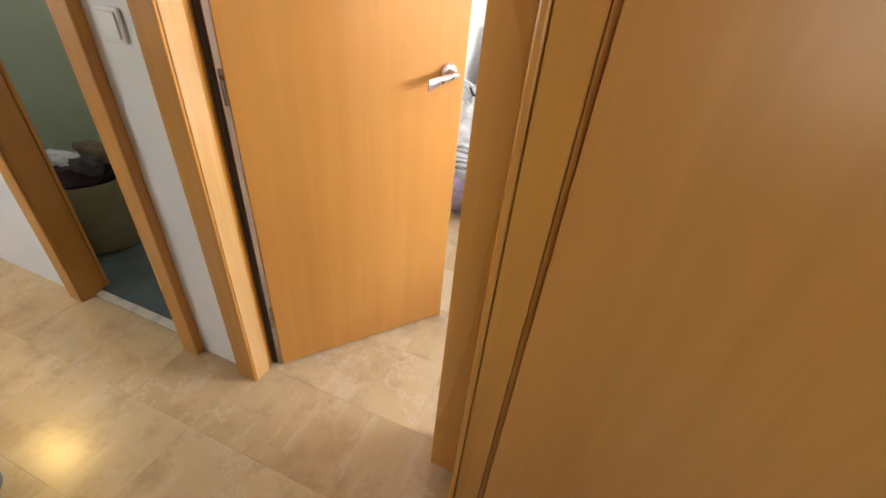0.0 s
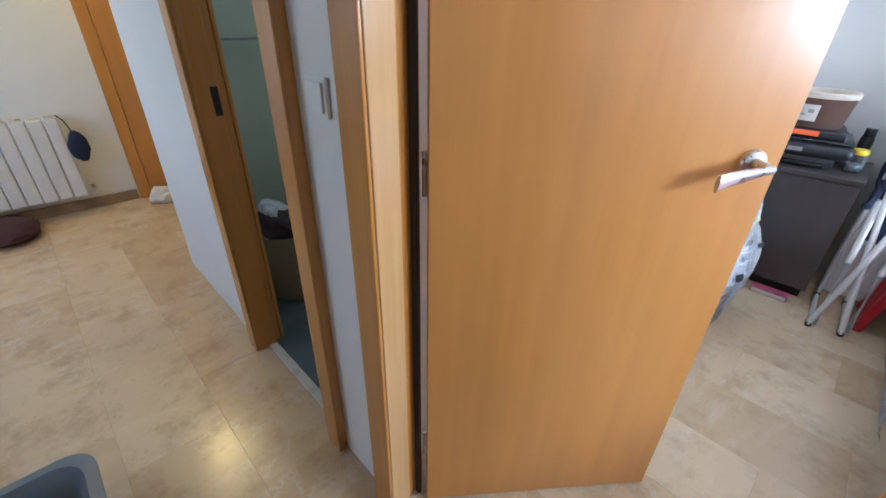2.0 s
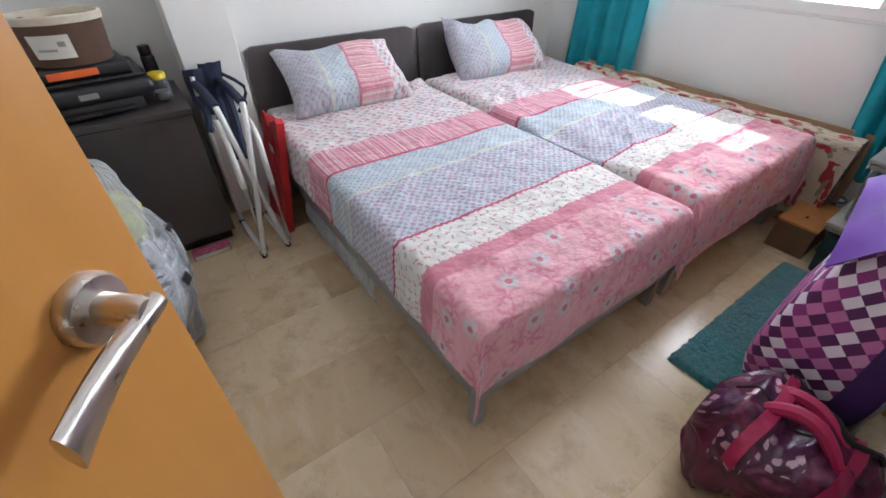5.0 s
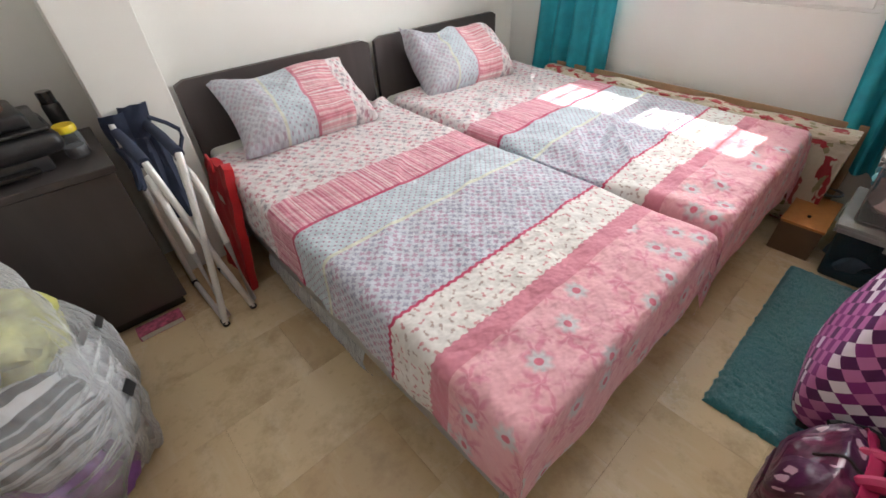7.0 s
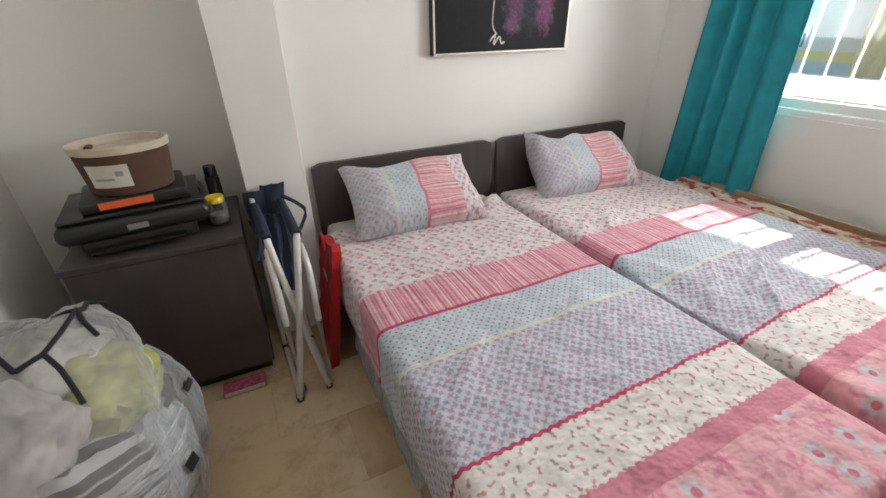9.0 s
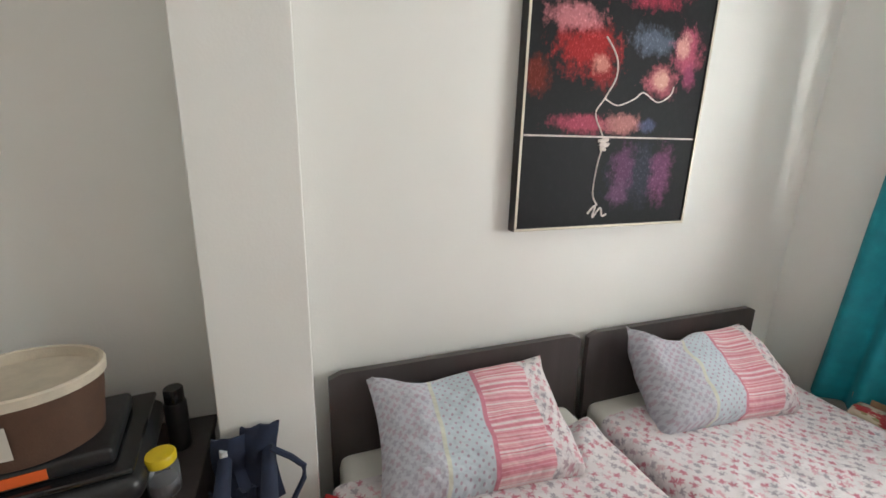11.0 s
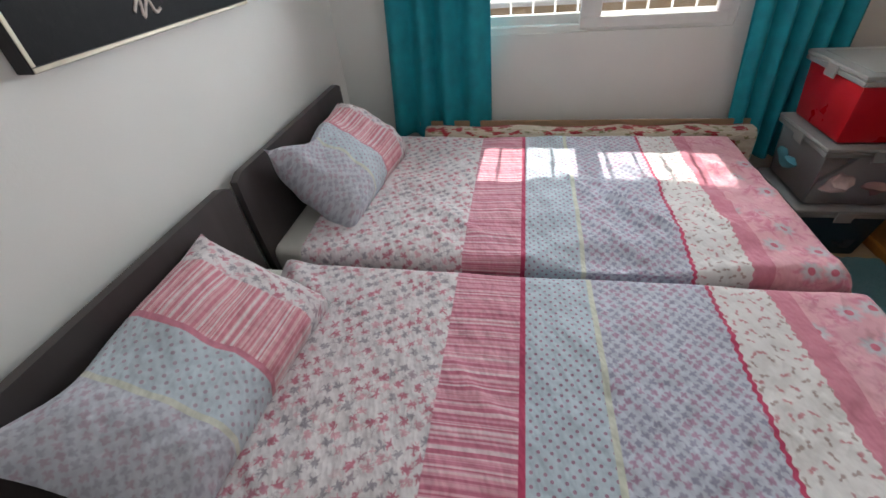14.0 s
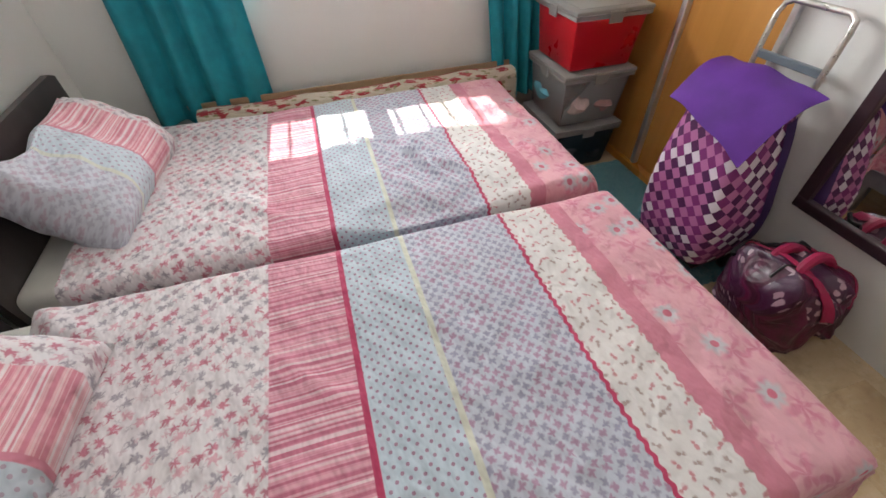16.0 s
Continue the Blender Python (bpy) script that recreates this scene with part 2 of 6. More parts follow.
    daisy = n.mix(h5, rgb(0.60, 0.61, 0.63), rgb(0.62, 0.13, 0.20))
    pinkf = n.mix(n.math("MULTIPLY", m5, n.step(r5, 0.34, 0.38, 0.0, 0.88)), pinkf, daisy)
    return dict(floral=floral, stripes=stripes, blue=blue, lilac=lilac, leaves=leaves, pink=pinkf)


def cloth_finish(n, colour, co):
    n.base(n.mix(1.0, colour, n.mix(n.step(n.noise(co, 3.0, 3), 0.35, 0.65), rgb(0.90, 0.89, 0.89), rgb(0.83, 0.82, 0.83)), "MULTIPLY"), 0.85)
    n.b.inputs["Sheen Weight"].default_value = 0.15
    crease = n.noise(n.add("ShaderNodeVectorRotate", {"Vector": n.scaled(co, (1.0, 1.5, 1)), "Angle": 0.6}).outputs[0], 9.0, 3, 0.5)
    pucker = n.noise(co, 26.0, 1, 0.5)
    fold = n.math("ABSOLUTE", n.math("SUBTRACT", n.noise(n.add("ShaderNodeVectorRotate", {"Vector": n.scaled(co, (1.0, 2.2, 1)), "Angle": 0.9}).outputs[0], 5.0, 2, 0.5), 0.5))
    h = n.math("ADD", n.math("ADD", n.math("MULTIPLY", crease, 3.2), n.math("MULTIPLY", pucker, 0.45)), n.math("MULTIPLY", n.step(fold, 0.0, 0.10), 0.16))
    n.bump(h, 0.6, 0.016)


def patchwork(name):
    """The bedspread: bands of printed cloth across the bed, by the distance v from the headboard."""
    n = Nodes(name)
    co = n.coords("UV")
    p = prints(n, co)
    sep = n.add("ShaderNodeSeparateXYZ", {0: co})
    v = sep.outputs[1]
    wob = n.math("MULTIPLY", n.math("SINE", n.math("MULTIPLY", sep.outputs[0], 230.0)), 0.0025)
    vw = n.math("ADD", v, wob)
    c = p["floral"]
    for edge, layer, at in (
        (0.77, p["stripes"], v), (0.965, rgb(0.52, 0.05, 0.13), v), (0.98, p["blue"], v), (1.16, rgb(0.68, 0.69, 0.57), v),
        (1.175, p["lilac"], v), (1.492, rgb(0.55, 0.05, 0.13), vw), (1.503, p["leaves"], vw), (1.655, rgb(0.66, 0.24, 0.31), vw),
        (1.715, p["pink"], v),
    ):
        c = n.mix(n.step(at, edge, edge + 0.002), c, layer)
    cloth_finish(n, c, co)
    return n.m


def pillowcase(name):
    n = Nodes(name)
    co = n.coords("UV")
    p = prints(n, co)
    u = n.add("ShaderNodeSeparateXYZ", {0: co}).outputs[0]
    st = n.add("ShaderNodeTexNoise", {"W": n.math("MULTIPLY", n.add("ShaderNodeSeparateXYZ", {0: co}).outputs[1], 95.0), "Scale": 1.0, "Detail": 2.0}, noise_dimensions="1D").outputs[0]
    stripes = n.mix(n.step(st, 0.46, 0.5), rgb(0.70, 0.26, 0.32), rgb(0.82, 0.47, 0.50))
    stripes = n.mix(n.step(st, 0.57, 0.61), stripes, rgb(0.86, 0.74, 0.75))
    c = n.mix(0.40, p["lilac"], rgb(0.64, 0.65, 0.69))
    for edge, layer in ((0.19, rgb(0.66, 0.67, 0.57)), (0.203, n.mix(0.30, p["blue"], rgb(0.60, 0.66, 0.70))), (0.335, rgb(0.66, 0.24, 0.31)), (0.35, stripes), (0.525, p["floral"])):
        c = n.mix(n.step(u, edge, edge + 0.002), c, layer)
    cloth_finish(n, c, co)
    return n.m


def checker(name):
    """Woven check of the trolley bag: purple, mauve, pink and white squares on the slant."""
    n = Nodes(name)
    co = n.coords("UV")
    t = n.add("ShaderNodeVectorRotate", {"Vector": co, "Angle": 0.785}).outputs[0]
    cell = n.add("ShaderNodeVectorMath", {0: n.scaled(t, (28, 28, 1))}, operation="FLOOR").outputs[0]
    s = n.add("ShaderNodeSeparateXYZ", {0: cell})
    par = n.math("MODULO", n.math("ABSOLUTE", n.math("ADD", s.outputs[0], s.outputs[1])), 2.0)
    w = n.add("ShaderNodeTexWhiteNoise", {0: cell}).outputs[0]
    dark = n.mix(n.step(w, 0.5, 0.52), rgb(0.085, 0.008, 0.085), rgb(0.22, 0.022, 0.17))
    pale = n.mix(n.step(w, 0.4, 0.42), rgb(0.74, 0.68, 0.74), rgb(0.50, 0.16, 0.36))
    c = n.mix(n.step(par, 0.4, 0.6), dark, pale)
    n.base(c, 0.6)
    n.bump(n.noise(co, 300, 2), 0.12, 0.003)
    return n.m


def rosy(name, ground, mark, scale, amount=0.45):
    """A cloth with scattered flowers."""
    n = Nodes(name)
    co = n.coords("UV")
    m1, r1, _ = spots(n, co, scale, 0.36, 0.08, 1.0, 1.4)
    m2, r2, _ = spots(n, co, scale * 1.7, 0.25, 0.06, 1.0, 1.0)
    c = n.mix(n.math("MULTIPLY", m1, n.step(r1, amount, amount + 0.05)), rgb(*ground), rgb(*mark))
    c = n.mix(n.math("MULTIPLY", m2, n.step(r2, 0.6, 0.65)), c, rgb(0.30, 0.27, 0.14))
    cloth_finish(n, c, co)
    return n.m


def painted_canvas(name):
    """Dark canvas with bursts of red and rose above a horizon and their reflections below."""
    n = Nodes(name)
    co = n.coords("UV")
    s = n.add("ShaderNodeSeparateXYZ", {0: co})
    u, v = s.outputs[0], s.outputs[1]
    rag = n.noise(n.scaled(co, (1, 1, 1)), 22.0, 7, 0.75)
    fibre = n.noise(n.scaled(co, (60, 22, 1)), 3.0, 4, 0.7)

    def burst(cx, cy, rx, ry):
        a = n.math("POWER", n.math("DIVIDE", n.math("SUBTRACT", u, cx), rx), 2.0)
        b = n.math("POWER", n.math("DIVIDE", n.math("SUBTRACT", v, cy), ry), 2.0)
        d = n.math("SQRT", n.math("ADD", a, b))
        return n.step(n.math("ADD", d, n.math("MULTIPLY", n.math("SUBTRACT", rag, 0.5), 2.5)), 0.45, 1.05, 1.0, 0.0)

    c = n.mix(n.step(rag, 0.5, 0.8, 0.0, 0.25), rgb(0.006, 0.006, 0.008), rgb(0.03, 0.03, 0.03))
    for cx, cy, rx, ry, col in (
        (0.05, 0.52, 0.08, 0.07, (0.14, 0.012, 0.004)), (0.30, 0.62, 0.19, 0.10, (0.34, 0.010, 0.012)), (0.40, 0.545, 0.08, 0.06, (0.24, 0.010, 0.012)), (0.37, 0.575, 0.055, 0.035, (0.55, 0.22, 0.18)),
        (0.22, 0.71, 0.16, 0.05, (0.48, 0.16, 0.18)), (0.66, 0.67, 0.15, 0.055, (0.08, 0.10, 0.14)), (0.87, 0.64, 0.10, 0.10, (0.36, 0.06, 0.11)), (0.84, 0.66, 0.05, 0.05, (0.55, 0.28, 0.24)),
        (0.73, 0.535, 0.115, 0.065, (0.40, 0.09, 0.12)), (0.73, 0.54, 0.06, 0.04, (0.58, 0.32, 0.25)), (0.90, 0.56, 0.05, 0.05, (0.20, 0.03, 0.08)), (0.60, 0.84, 0.24, 0.08, (0.30, 0.02, 0.05)),
        (0.32, 0.372, 0.20, 0.038, (0.36, 0.05, 0.09)), (0.53, 0.378, 0.13, 0.042, (0.44, 0.17, 0.16)), (0.68, 0.375, 0.06, 0.03, (0.06, 0.07, 0.14)),
        (0.66, 0.19, 0.20, 0.13, (0.018, 0.022, 0.04)), (0.57, 0.21, 0.085, 0.11, (0.10, 0.030, 0.085)), (0.56, 0.12, 0.07, 0.06, (0.11, 0.045, 0.10)), (0.81, 0.19, 0.085, 0.13, (0.15, 0.040, 0.11)),
    ):
        f = burst(cx, cy, rx, ry)
        c = n.mix(n.math("MULTIPLY", f, 0.85), c, rgb(*col))
        c = n.mix(n.math("MULTIPLY", f, n.step(fibre, 0.55, 0.68, 0.0, 0.75)), c, rgb(*[min(1, 2.2 * k + 0.08) for k in col]))
    n.base(c, 0.65)
    n.put(n.b, "Specular IOR Level", 0.25)
    n.bump(n.math("ADD", rag, fibre), 0.2, 0.003)
    return n.m


def chequered_duffel(name):
    """Shiny burgundy cloth in quilted squares, some of them printed with pale flowers."""
    n = Nodes(name)
    co = n.coords("UV")
    c = n.mix(n.step(n.noise(co, 14, 3), 0.4, 0.6), rgb(0.050, 0.002, 0.020), rgb(0.12, 0.004, 0.045))
    sq = n.add("ShaderNodeTexVoronoi", {"Vector": co, "Scale": 9.0, "Randomness": 0.25}, voronoi_dimensions="2D", distance="CHEBYCHEV")
    pick = n.add("ShaderNodeSeparateColor", {0: sq.outputs["Color"]}).outputs[0]
    c = n.mix(n.step(pick, 0.55, 0.57, 0.0, 0.8), c, rgb(0.050, 0.006, 0.040))
    m, r, _ = spots(n, co, 26, 0.26, 0.06, 0.6, 0.5)
    some = n.math("MULTIPLY", n.step(pick, 0.55, 0.57), n.step(r, 0.45, 0.5, 0.0, 0.75))
    c = n.mix(n.math("MULTIPLY", m, some), c, rgb(0.55, 0.36, 0.42))
    n.base(c, 0.42)
    n.b.inputs["Coat Weight"].default_value = 0.12
    n.b.inputs["Coat Roughness"].default_value = 0.18
    seam = n.step(sq.outputs["Distance"], 0.38, 0.5, 1.0, 0.0)
    n.bump(n.math("ADD", n.math("MULTIPLY", seam, 0.4), n.noise(co, 13, 3)), 0.45, 0.02)
    return n.m


def fold_stripes(name):
    """White cloth; uneven dark stripes painted for the dark gaps between crinkled folds."""
    n = Nodes(name)
    co = n.coords()
    turned_co = n.add("ShaderNodeVectorRotate", {"Vector": co, "Angle": 0.55, "Axis": (1, 0.3, 0)}).outputs[0]
    sep = n.add("ShaderNodeSeparateXYZ", {0: turned_co})
    warp = n.math("ADD", n.math("MULTIPLY", sep.outputs[2], 42.0), n.math("MULTIPLY", n.noise(co, 9.0, 2), 1.6))
    st = n.add("ShaderNodeTexNoise", {"W": warp, "Scale": 1.0, "Detail": 1.0}, noise_dimensions="1D").outputs[0]
    n.base(n.mix(n.step(st, 0.46, 0.52), rgb(0.055, 0.06, 0.075), rgb(0.66, 0.66, 0.68)), 0.85)
    n.bump(n.noise(co, 30.0, 3), 0.5, 0.01)
    return n.m


def shaggy(name, colour):
    n = Nodes(name)
    co = n.coords()
    big = n.noise(co, 7, 4)
    fine = n.noise(co, 160, 3, 0.7)
    c = n.mix(n.step(big, 0.35, 0.65), rgb(*[v * 0.75 for v in colour]), rgb(*colour))
    c = n.mix(n.step(fine, 0.4, 0.7, 0.0, 0.6), c, rgb(*[min(1, v * 1.5) for v in colour]))
    n.base(c, 0.95)
    n.b.inputs["Sheen Weight"].default_value = 0.4
    n.bump(fine, 0.8, 0.02)
    return n.m


WHITE = plaster("white_plaster")
CEIL = plaster("ceiling_paint", (0.82, 0.82, 0.81))
BEECH = wood("beech_veneer", (0.57, 0.262, 0.062), (0.49, 0.212, 0.042))
# beech made paler: window light on the bedroom jamb is put into the colour
LIT_JAMB = wood("window_lit_beech", (0.66, 0.40, 0.17), (0.56, 0.31, 0.11), 0.16, 2.2)
BEECH_TRIM = wood("beech_trim", (0.59, 0.272, 0.058), (0.49, 0.212, 0.036), 0.22, 1.6)
MARBLE = marble("polished_marble")
JOINT = plain("tile_joint", (0.50, 0.40, 0.28), 0.6)
STONE = plain("stone_baseboard", (0.32, 0.22, 0.14), 0.25, 0, 0.25, 9)
PALE_STONE = plain("pale_threshold", (0.60, 0.54, 0.44), 0.3, 0, 0.1, 12)
GREY_FLOOR = plain("grey_bath_tile", (0.10, 0.12, 0.12), 0.25, 0, 0.15, 6)
GREEN_TILE = plain("pale_green_tile", (0.38, 0.41, 0.30), 0.2, 0, 0.06, 4, 0.02)
STEEL = plain("brushed_steel", (0.62, 0.58, 0.54), 0.3, 1.0, 0.08, 40)
ALU = plain("aluminium", (0.72, 0.72, 0.72), 0.35, 0.85, 0.06, 30)
CHAIRTUBE = plain("pale_aluminium", (0.70, 0.69, 0.67), 0.4, 0.25, 0.05, 30)
DARK = plain("dark_gap", (0.03, 0.025, 0.02), 0.7)
BLACK = plain("black_plastic", (0.018, 0.018, 0.02), 0.35, 0, 0.2, 25)
GLOSSBLACK = plain("glossy_black", (0.012, 0.012, 0.013), 0.15, 0, 0.2, 25, 0)
WHITEPL = plain("white_plastic", (0.78, 0.77, 0.74), 0.4, 0, 0.03, 12, 0.02)
WENGE = wood("dark_wenge", (0.064, 0.053, 0.052), (0.048, 0.039, 0.039), 0.42)
GREYMETAL = plain("grey_bed_steel", (0.34, 0.34, 0.35), 0.4, 0.6, 0.1, 25)
MATTRESS = plain("mattress_cloth", (0.70, 0.68, 0.62), 0.85, 0, 0.05, 9, 0.2, 260)
SPREAD = patchwork("patchwork_cloth")
CASE = pillowcase("pillowcase_cloth")
TEAL = plain("teal_curtain", (0.010, 0.275, 0.34), 0.75, 0, 0.16, 14, 0.15, 380)
RUG = shaggy("teal_shag", (0.016, 0.185, 0.21))
NAVY = plain("navy_canvas", (0.018, 0.026, 0.055), 0.85, 0, 0.2, 30, 0.2, 300)
RED = plain("red_cloth", (0.50, 0.012, 0.02), 0.5, 0, 0.15, 12, 0.15, 200)
ORANGE = plain("orange_plastic", (0.75, 0.13, 0.03), 0.4)
BROWN = plain("brown_felt", (0.10, 0.052, 0.033), 0.85, 0, 0.12, 30, 0.2, 260)
CREAM = plain("cream_felt", (0.56, 0.49, 0.39), 0.85, 0, 0.08, 30, 0.2, 260)
PAPER = plain("paper_label", (0.66, 0.62, 0.55), 0.7, 0, 0.04)
YELLOW = plain("yellow_lid", (0.72, 0.52, 0.02), 0.4)
PANE = sheer("window_pane", (1, 1, 1), 0.97, 0.02)
FILM = sheer("clear_film", (0.95, 0.96, 0.97), 0.90, 0.10, (0.55, 0.57, 0.60))
CRUMPLED = sheer("crumpled_film", (0.97, 0.97, 0.98), 0.80, 0.10, (0.92, 0.93, 0.95), 1.0)
THINFILM = sheer("thin_film", (0.97, 0.97, 0.98), 0.94, 0.15, (0.5, 0.52, 0.55), 0.8)
TUB = sheer("clear_tub", (0.93, 0.94, 0.95), 0.86, 0.2, (0.60, 0.61, 0.61))
DARKTUB = sheer("smoky_tub", (0.40, 0.52, 0.58), 0.72, 0.2, (0.10, 0.16, 0.20))
MIRROR = Nodes("mirror_glass")
MIRROR.base(rgb(0.92, 0.93, 0.93), 0.015, 1.0)
MIRROR = MIRROR.m
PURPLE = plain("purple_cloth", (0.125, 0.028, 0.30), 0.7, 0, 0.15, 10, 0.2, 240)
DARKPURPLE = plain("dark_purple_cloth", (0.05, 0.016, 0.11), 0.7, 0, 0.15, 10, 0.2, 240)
CHECK = checker("check_cloth")
DUFFEL = chequered_duffel("duffel_cloth")
STRAP = plain("black_webbing", (0.012, 0.012, 0.014), 0.8, 0, 0.2, 40)
FOLD_STRIPES = fold_stripes("fold_striped_garment")
MAGENTA = plain("magenta_strap", (0.34, 0.008, 0.065), 0.55, 0, 0.15, 20)
FLORAL = rosy("rose_print_cloth", (0.60, 0.52, 0.40), (0.38, 0.03, 0.04), 13)
CARDBOARD = plain("cardboard", (0.40, 0.27, 0.16), 0.8, 0, 0.08, 10, 0.1, 120)
BOXWOOD = wood("orange_box_wood", (0.50, 0.21, 0.06), (0.36, 0.13, 0.03), 0.45)
CANVAS = painted_canvas("painted_canvas")
PAINTLINE = plain("white_paint_line", (0.66, 0.58, 0.54), 0.6, 0, 0.2, 60)
GILT = plain("pale_frame_edge", (0.68, 0.62, 0.50), 0.35, 0.3, 0.1, 20)
GREYTRAY = plain("grey_tray", (0.15, 0.18, 0.21), 0.4, 0, 0.1, 14)
LITTER = plain("pale_litter", (0.52, 0.48, 0.42), 0.95, 0, 0.3, 90, 0.8, 120)

# ---- building helpers ----
def mesh_of(name, bm, material, smooth=False):
    me = bpy.data.meshes.new(name)
    bm.normal_update()
    bm.to_mesh(me)
    bm.free()
    me.materials.append(material)
    if smooth:
        me.polygons.foreach_set("use_smooth", [True] * len(me.polygons))
        me.set_sharp_from_angle(angle=radians(38))
    return me


def part(name, bm, material, parent, label="", smooth=False):
    """One mesh under a thing or under a part, built in world coordinates."""
    ob = new(name, mesh_of(name, bm, material, smooth))
    ob.parent = parent
    if parent.type == "EMPTY":
        ob.matrix_parent_inverse = Matrix.Translation(-parent.location)
    if label:
        ob["label"] = label
    return ob


def thing(name, at, label, category, group="", kind=""):
    ob = new(name)
    ob.location = at
    ob.empty_display_size = 0.05
    return tagged(ob, label, category, group, kind)


def single(name, bm, material, label, category, group="", kind="", smooth=False):
    return tagged(new(name, mesh_of(name, bm, material, smooth)), label, category, group, kind)


def box(x0, y0, z0, x1, y1, z1, bevel=0.0, segments=1, bm=None):
    made = bmesh.new()
    bmesh.ops.create_cube(made, size=1.0)
    for v in made.verts:
        v.co = Vector((x0 + (v.co.x + 0.5) * (x1 - x0), y0 + (v.co.y + 0.5) * (y1 - y0), z0 + (v.co.z + 0.5) * (z1 - z0)))
    if bevel:
        bmesh.ops.bevel(made, geom=made.edges[:], offset=bevel, segments=segments, affect="EDGES", profile=0.5)
    return join(bm, made)


def join(bm, made):
    if bm is None:
        return made
    me = bpy.data.meshes.new("tmp")
    made.to_mesh(me)
    made.free()
    bm.from_mesh(me)
    bpy.data.meshes.remove(me)
    return bm


def boxes(rows, bevel=0.0):
    bm = bmesh.new()
    for r in rows:
        box(*r, bevel=bevel, bm=bm)
    return bm


def tube(points, r, sides=10, bm=None, closed=False, caps=True):
    """A round bar through the points."""
    bm = bm or bmesh.new()
    pts = [Vector(p) for p in points]
    rings = []
    for i, p in enumerate(pts):
        a = pts[i - 1] if i or closed else p
        b = pts[(i + 1) % len(pts)] if i + 1 < len(pts) or closed else p
        d = (b - a).normalized()
        side = d.cross(Vector((0, 0, 1)))
        if side.length < 0.05:
            side = d.cross(Vector((0, 1, 0)))
        side.normalize()
        up = side.cross(d)
        rr = r[i] if isinstance(r, (list, tuple)) else r
        rings.append([bm.verts.new(p + rr * (math.cos(k * 2 * math.pi / sides) * side + math.sin(k * 2 * math.pi / sides) * up)) for k in range(sides)])
    n = len(rings)
    for i in range(n if closed else n - 1):
        for k in range(sides):
            bm.faces.new((rings[i][k], rings[(i + 1) % n][k], rings[(i + 1) % n][(k + 1) % sides], rings[i][(k + 1) % sides]))
    if caps and not closed:
        bm.faces.new(rings[0])
        bm.faces.new(rings[-1][::-1])
    bmesh.ops.recalc_face_normals(bm, faces=bm.faces)
    return bm


def lathe(cx, cy, profile, sides=28, bm=None, squash=1.0):
    """A turned shape from (radius, z) rows."""
    bm = bm or bmesh.new()
    rings = [[bm.verts.new((cx + r * math.cos(k * 2 * math.pi / sides), cy + squash * r * math.sin(k * 2 * math.pi / sides), z)) for k in range(sides)] for r, z in profile]
    for a, b in zip(rings, rings[1:]):
        for k in range(sides):
            bm.faces.new((a[k], a[(k + 1) % sides], b[(k + 1) % sides], b[k]))
    bm.faces.new(rings[0][::-1])
    bm.faces.new(rings[-1])
    return bm


def sheet(fn, us, vs, uv=None, thick=0.0):
    """A grid surface from fn(u, v), with its UV in metres."""
    bm = bmesh.new()
    layer = bm.loops.layers.uv.new("UVMap")
    grid = [[bm.verts.new(fn(u, v)) for u in us] for v in vs]
    for j in range(len(vs) - 1):
        for i in range(len(us) - 1):
            f = bm.faces.new((grid[j][i], grid[j][i + 1], grid[j + 1][i + 1], grid[j + 1][i]))
            for lp, (a, b) in zip(f.loops, ((i, j), (i + 1, j), (i + 1, j + 1), (i, j + 1))):
                lp[layer].uv = uv(us[a], vs[b]) if uv else (us[a], vs[b])
    if thick:
        bmesh.ops.recalc_face_normals(bm, faces=bm.faces)
        bmesh.ops.solidify(bm, geom=bm.faces[:], thickness=thick)
    return bm


def spread(a, b, n):
    return [a + (b - a) * i / n for i in range(n + 1)]


def wobble(x, y, z, s=1.0):
    return noise.noise(Vector((x * s, y * s, z * s)))


def turned(bm, m):
    bm.transform(m)
    return bm


# ---- the setting ----
H = 2.55
WALL_N, WALL_E, WALL_W = 3.53, 2.25, -1.075
HALL_Y, ROOM_Y, SOUTH_Y = 0.850, 0.93, 0.82
DOOR_L, DOOR_R, BATH_L, BATH_R = -0.980, -0.280, -1.915, -1.335
END_X0, END_X1 = -0.162, -0.098
DOOR_H = 2.04

floor = single("floor", box(-4.35, -1.35, -0.2, 2.5, 3.68, -0.012), JOINT, "mortar bed under the polished marble tiles", "floor", kind="structure")
single("ceiling", box(-4.35, -1.35, H, 2.5, 3.68, H + 0.15), CEIL, "plain white painted ceiling", "ceiling", kind="structure")
single("wall_north", box(-1.155, WALL_N, 0, 2.5, WALL_N + 0.15, H), WHITE, "white plastered wall behind the headboards", "wall", kind="structure")
single("wall_column", box(-0.29, 3.30, 0, -0.05, WALL_N, H, 0.003, 2), WHITE, "white plastered pillar beside the bed", "column", kind="structure")
single("wall_west", box(WALL_W - 0.08, ROOM_Y, 0, WALL_W, WALL_N, H), WHITE, "white plastered side wall of the bedroom", "wall", kind="structure")
WIN = (1.60, 2.96, 0.90, 2.12)
single("wall_east", boxes([
    (WALL_E, 0.6, 0, 2.5, 3.53, WIN[2]), (WALL_E, 0.6, WIN[3], 2.5, 3.53, H),
    (WALL_E, 0.6, WIN[2], 2.5, WIN[0], WIN[3]), (WALL_E, WIN[1], WIN[2], 2.5, 3.53, WIN[3])]), WHITE, "white window wall of the bedroom", "wall", kind="structure")
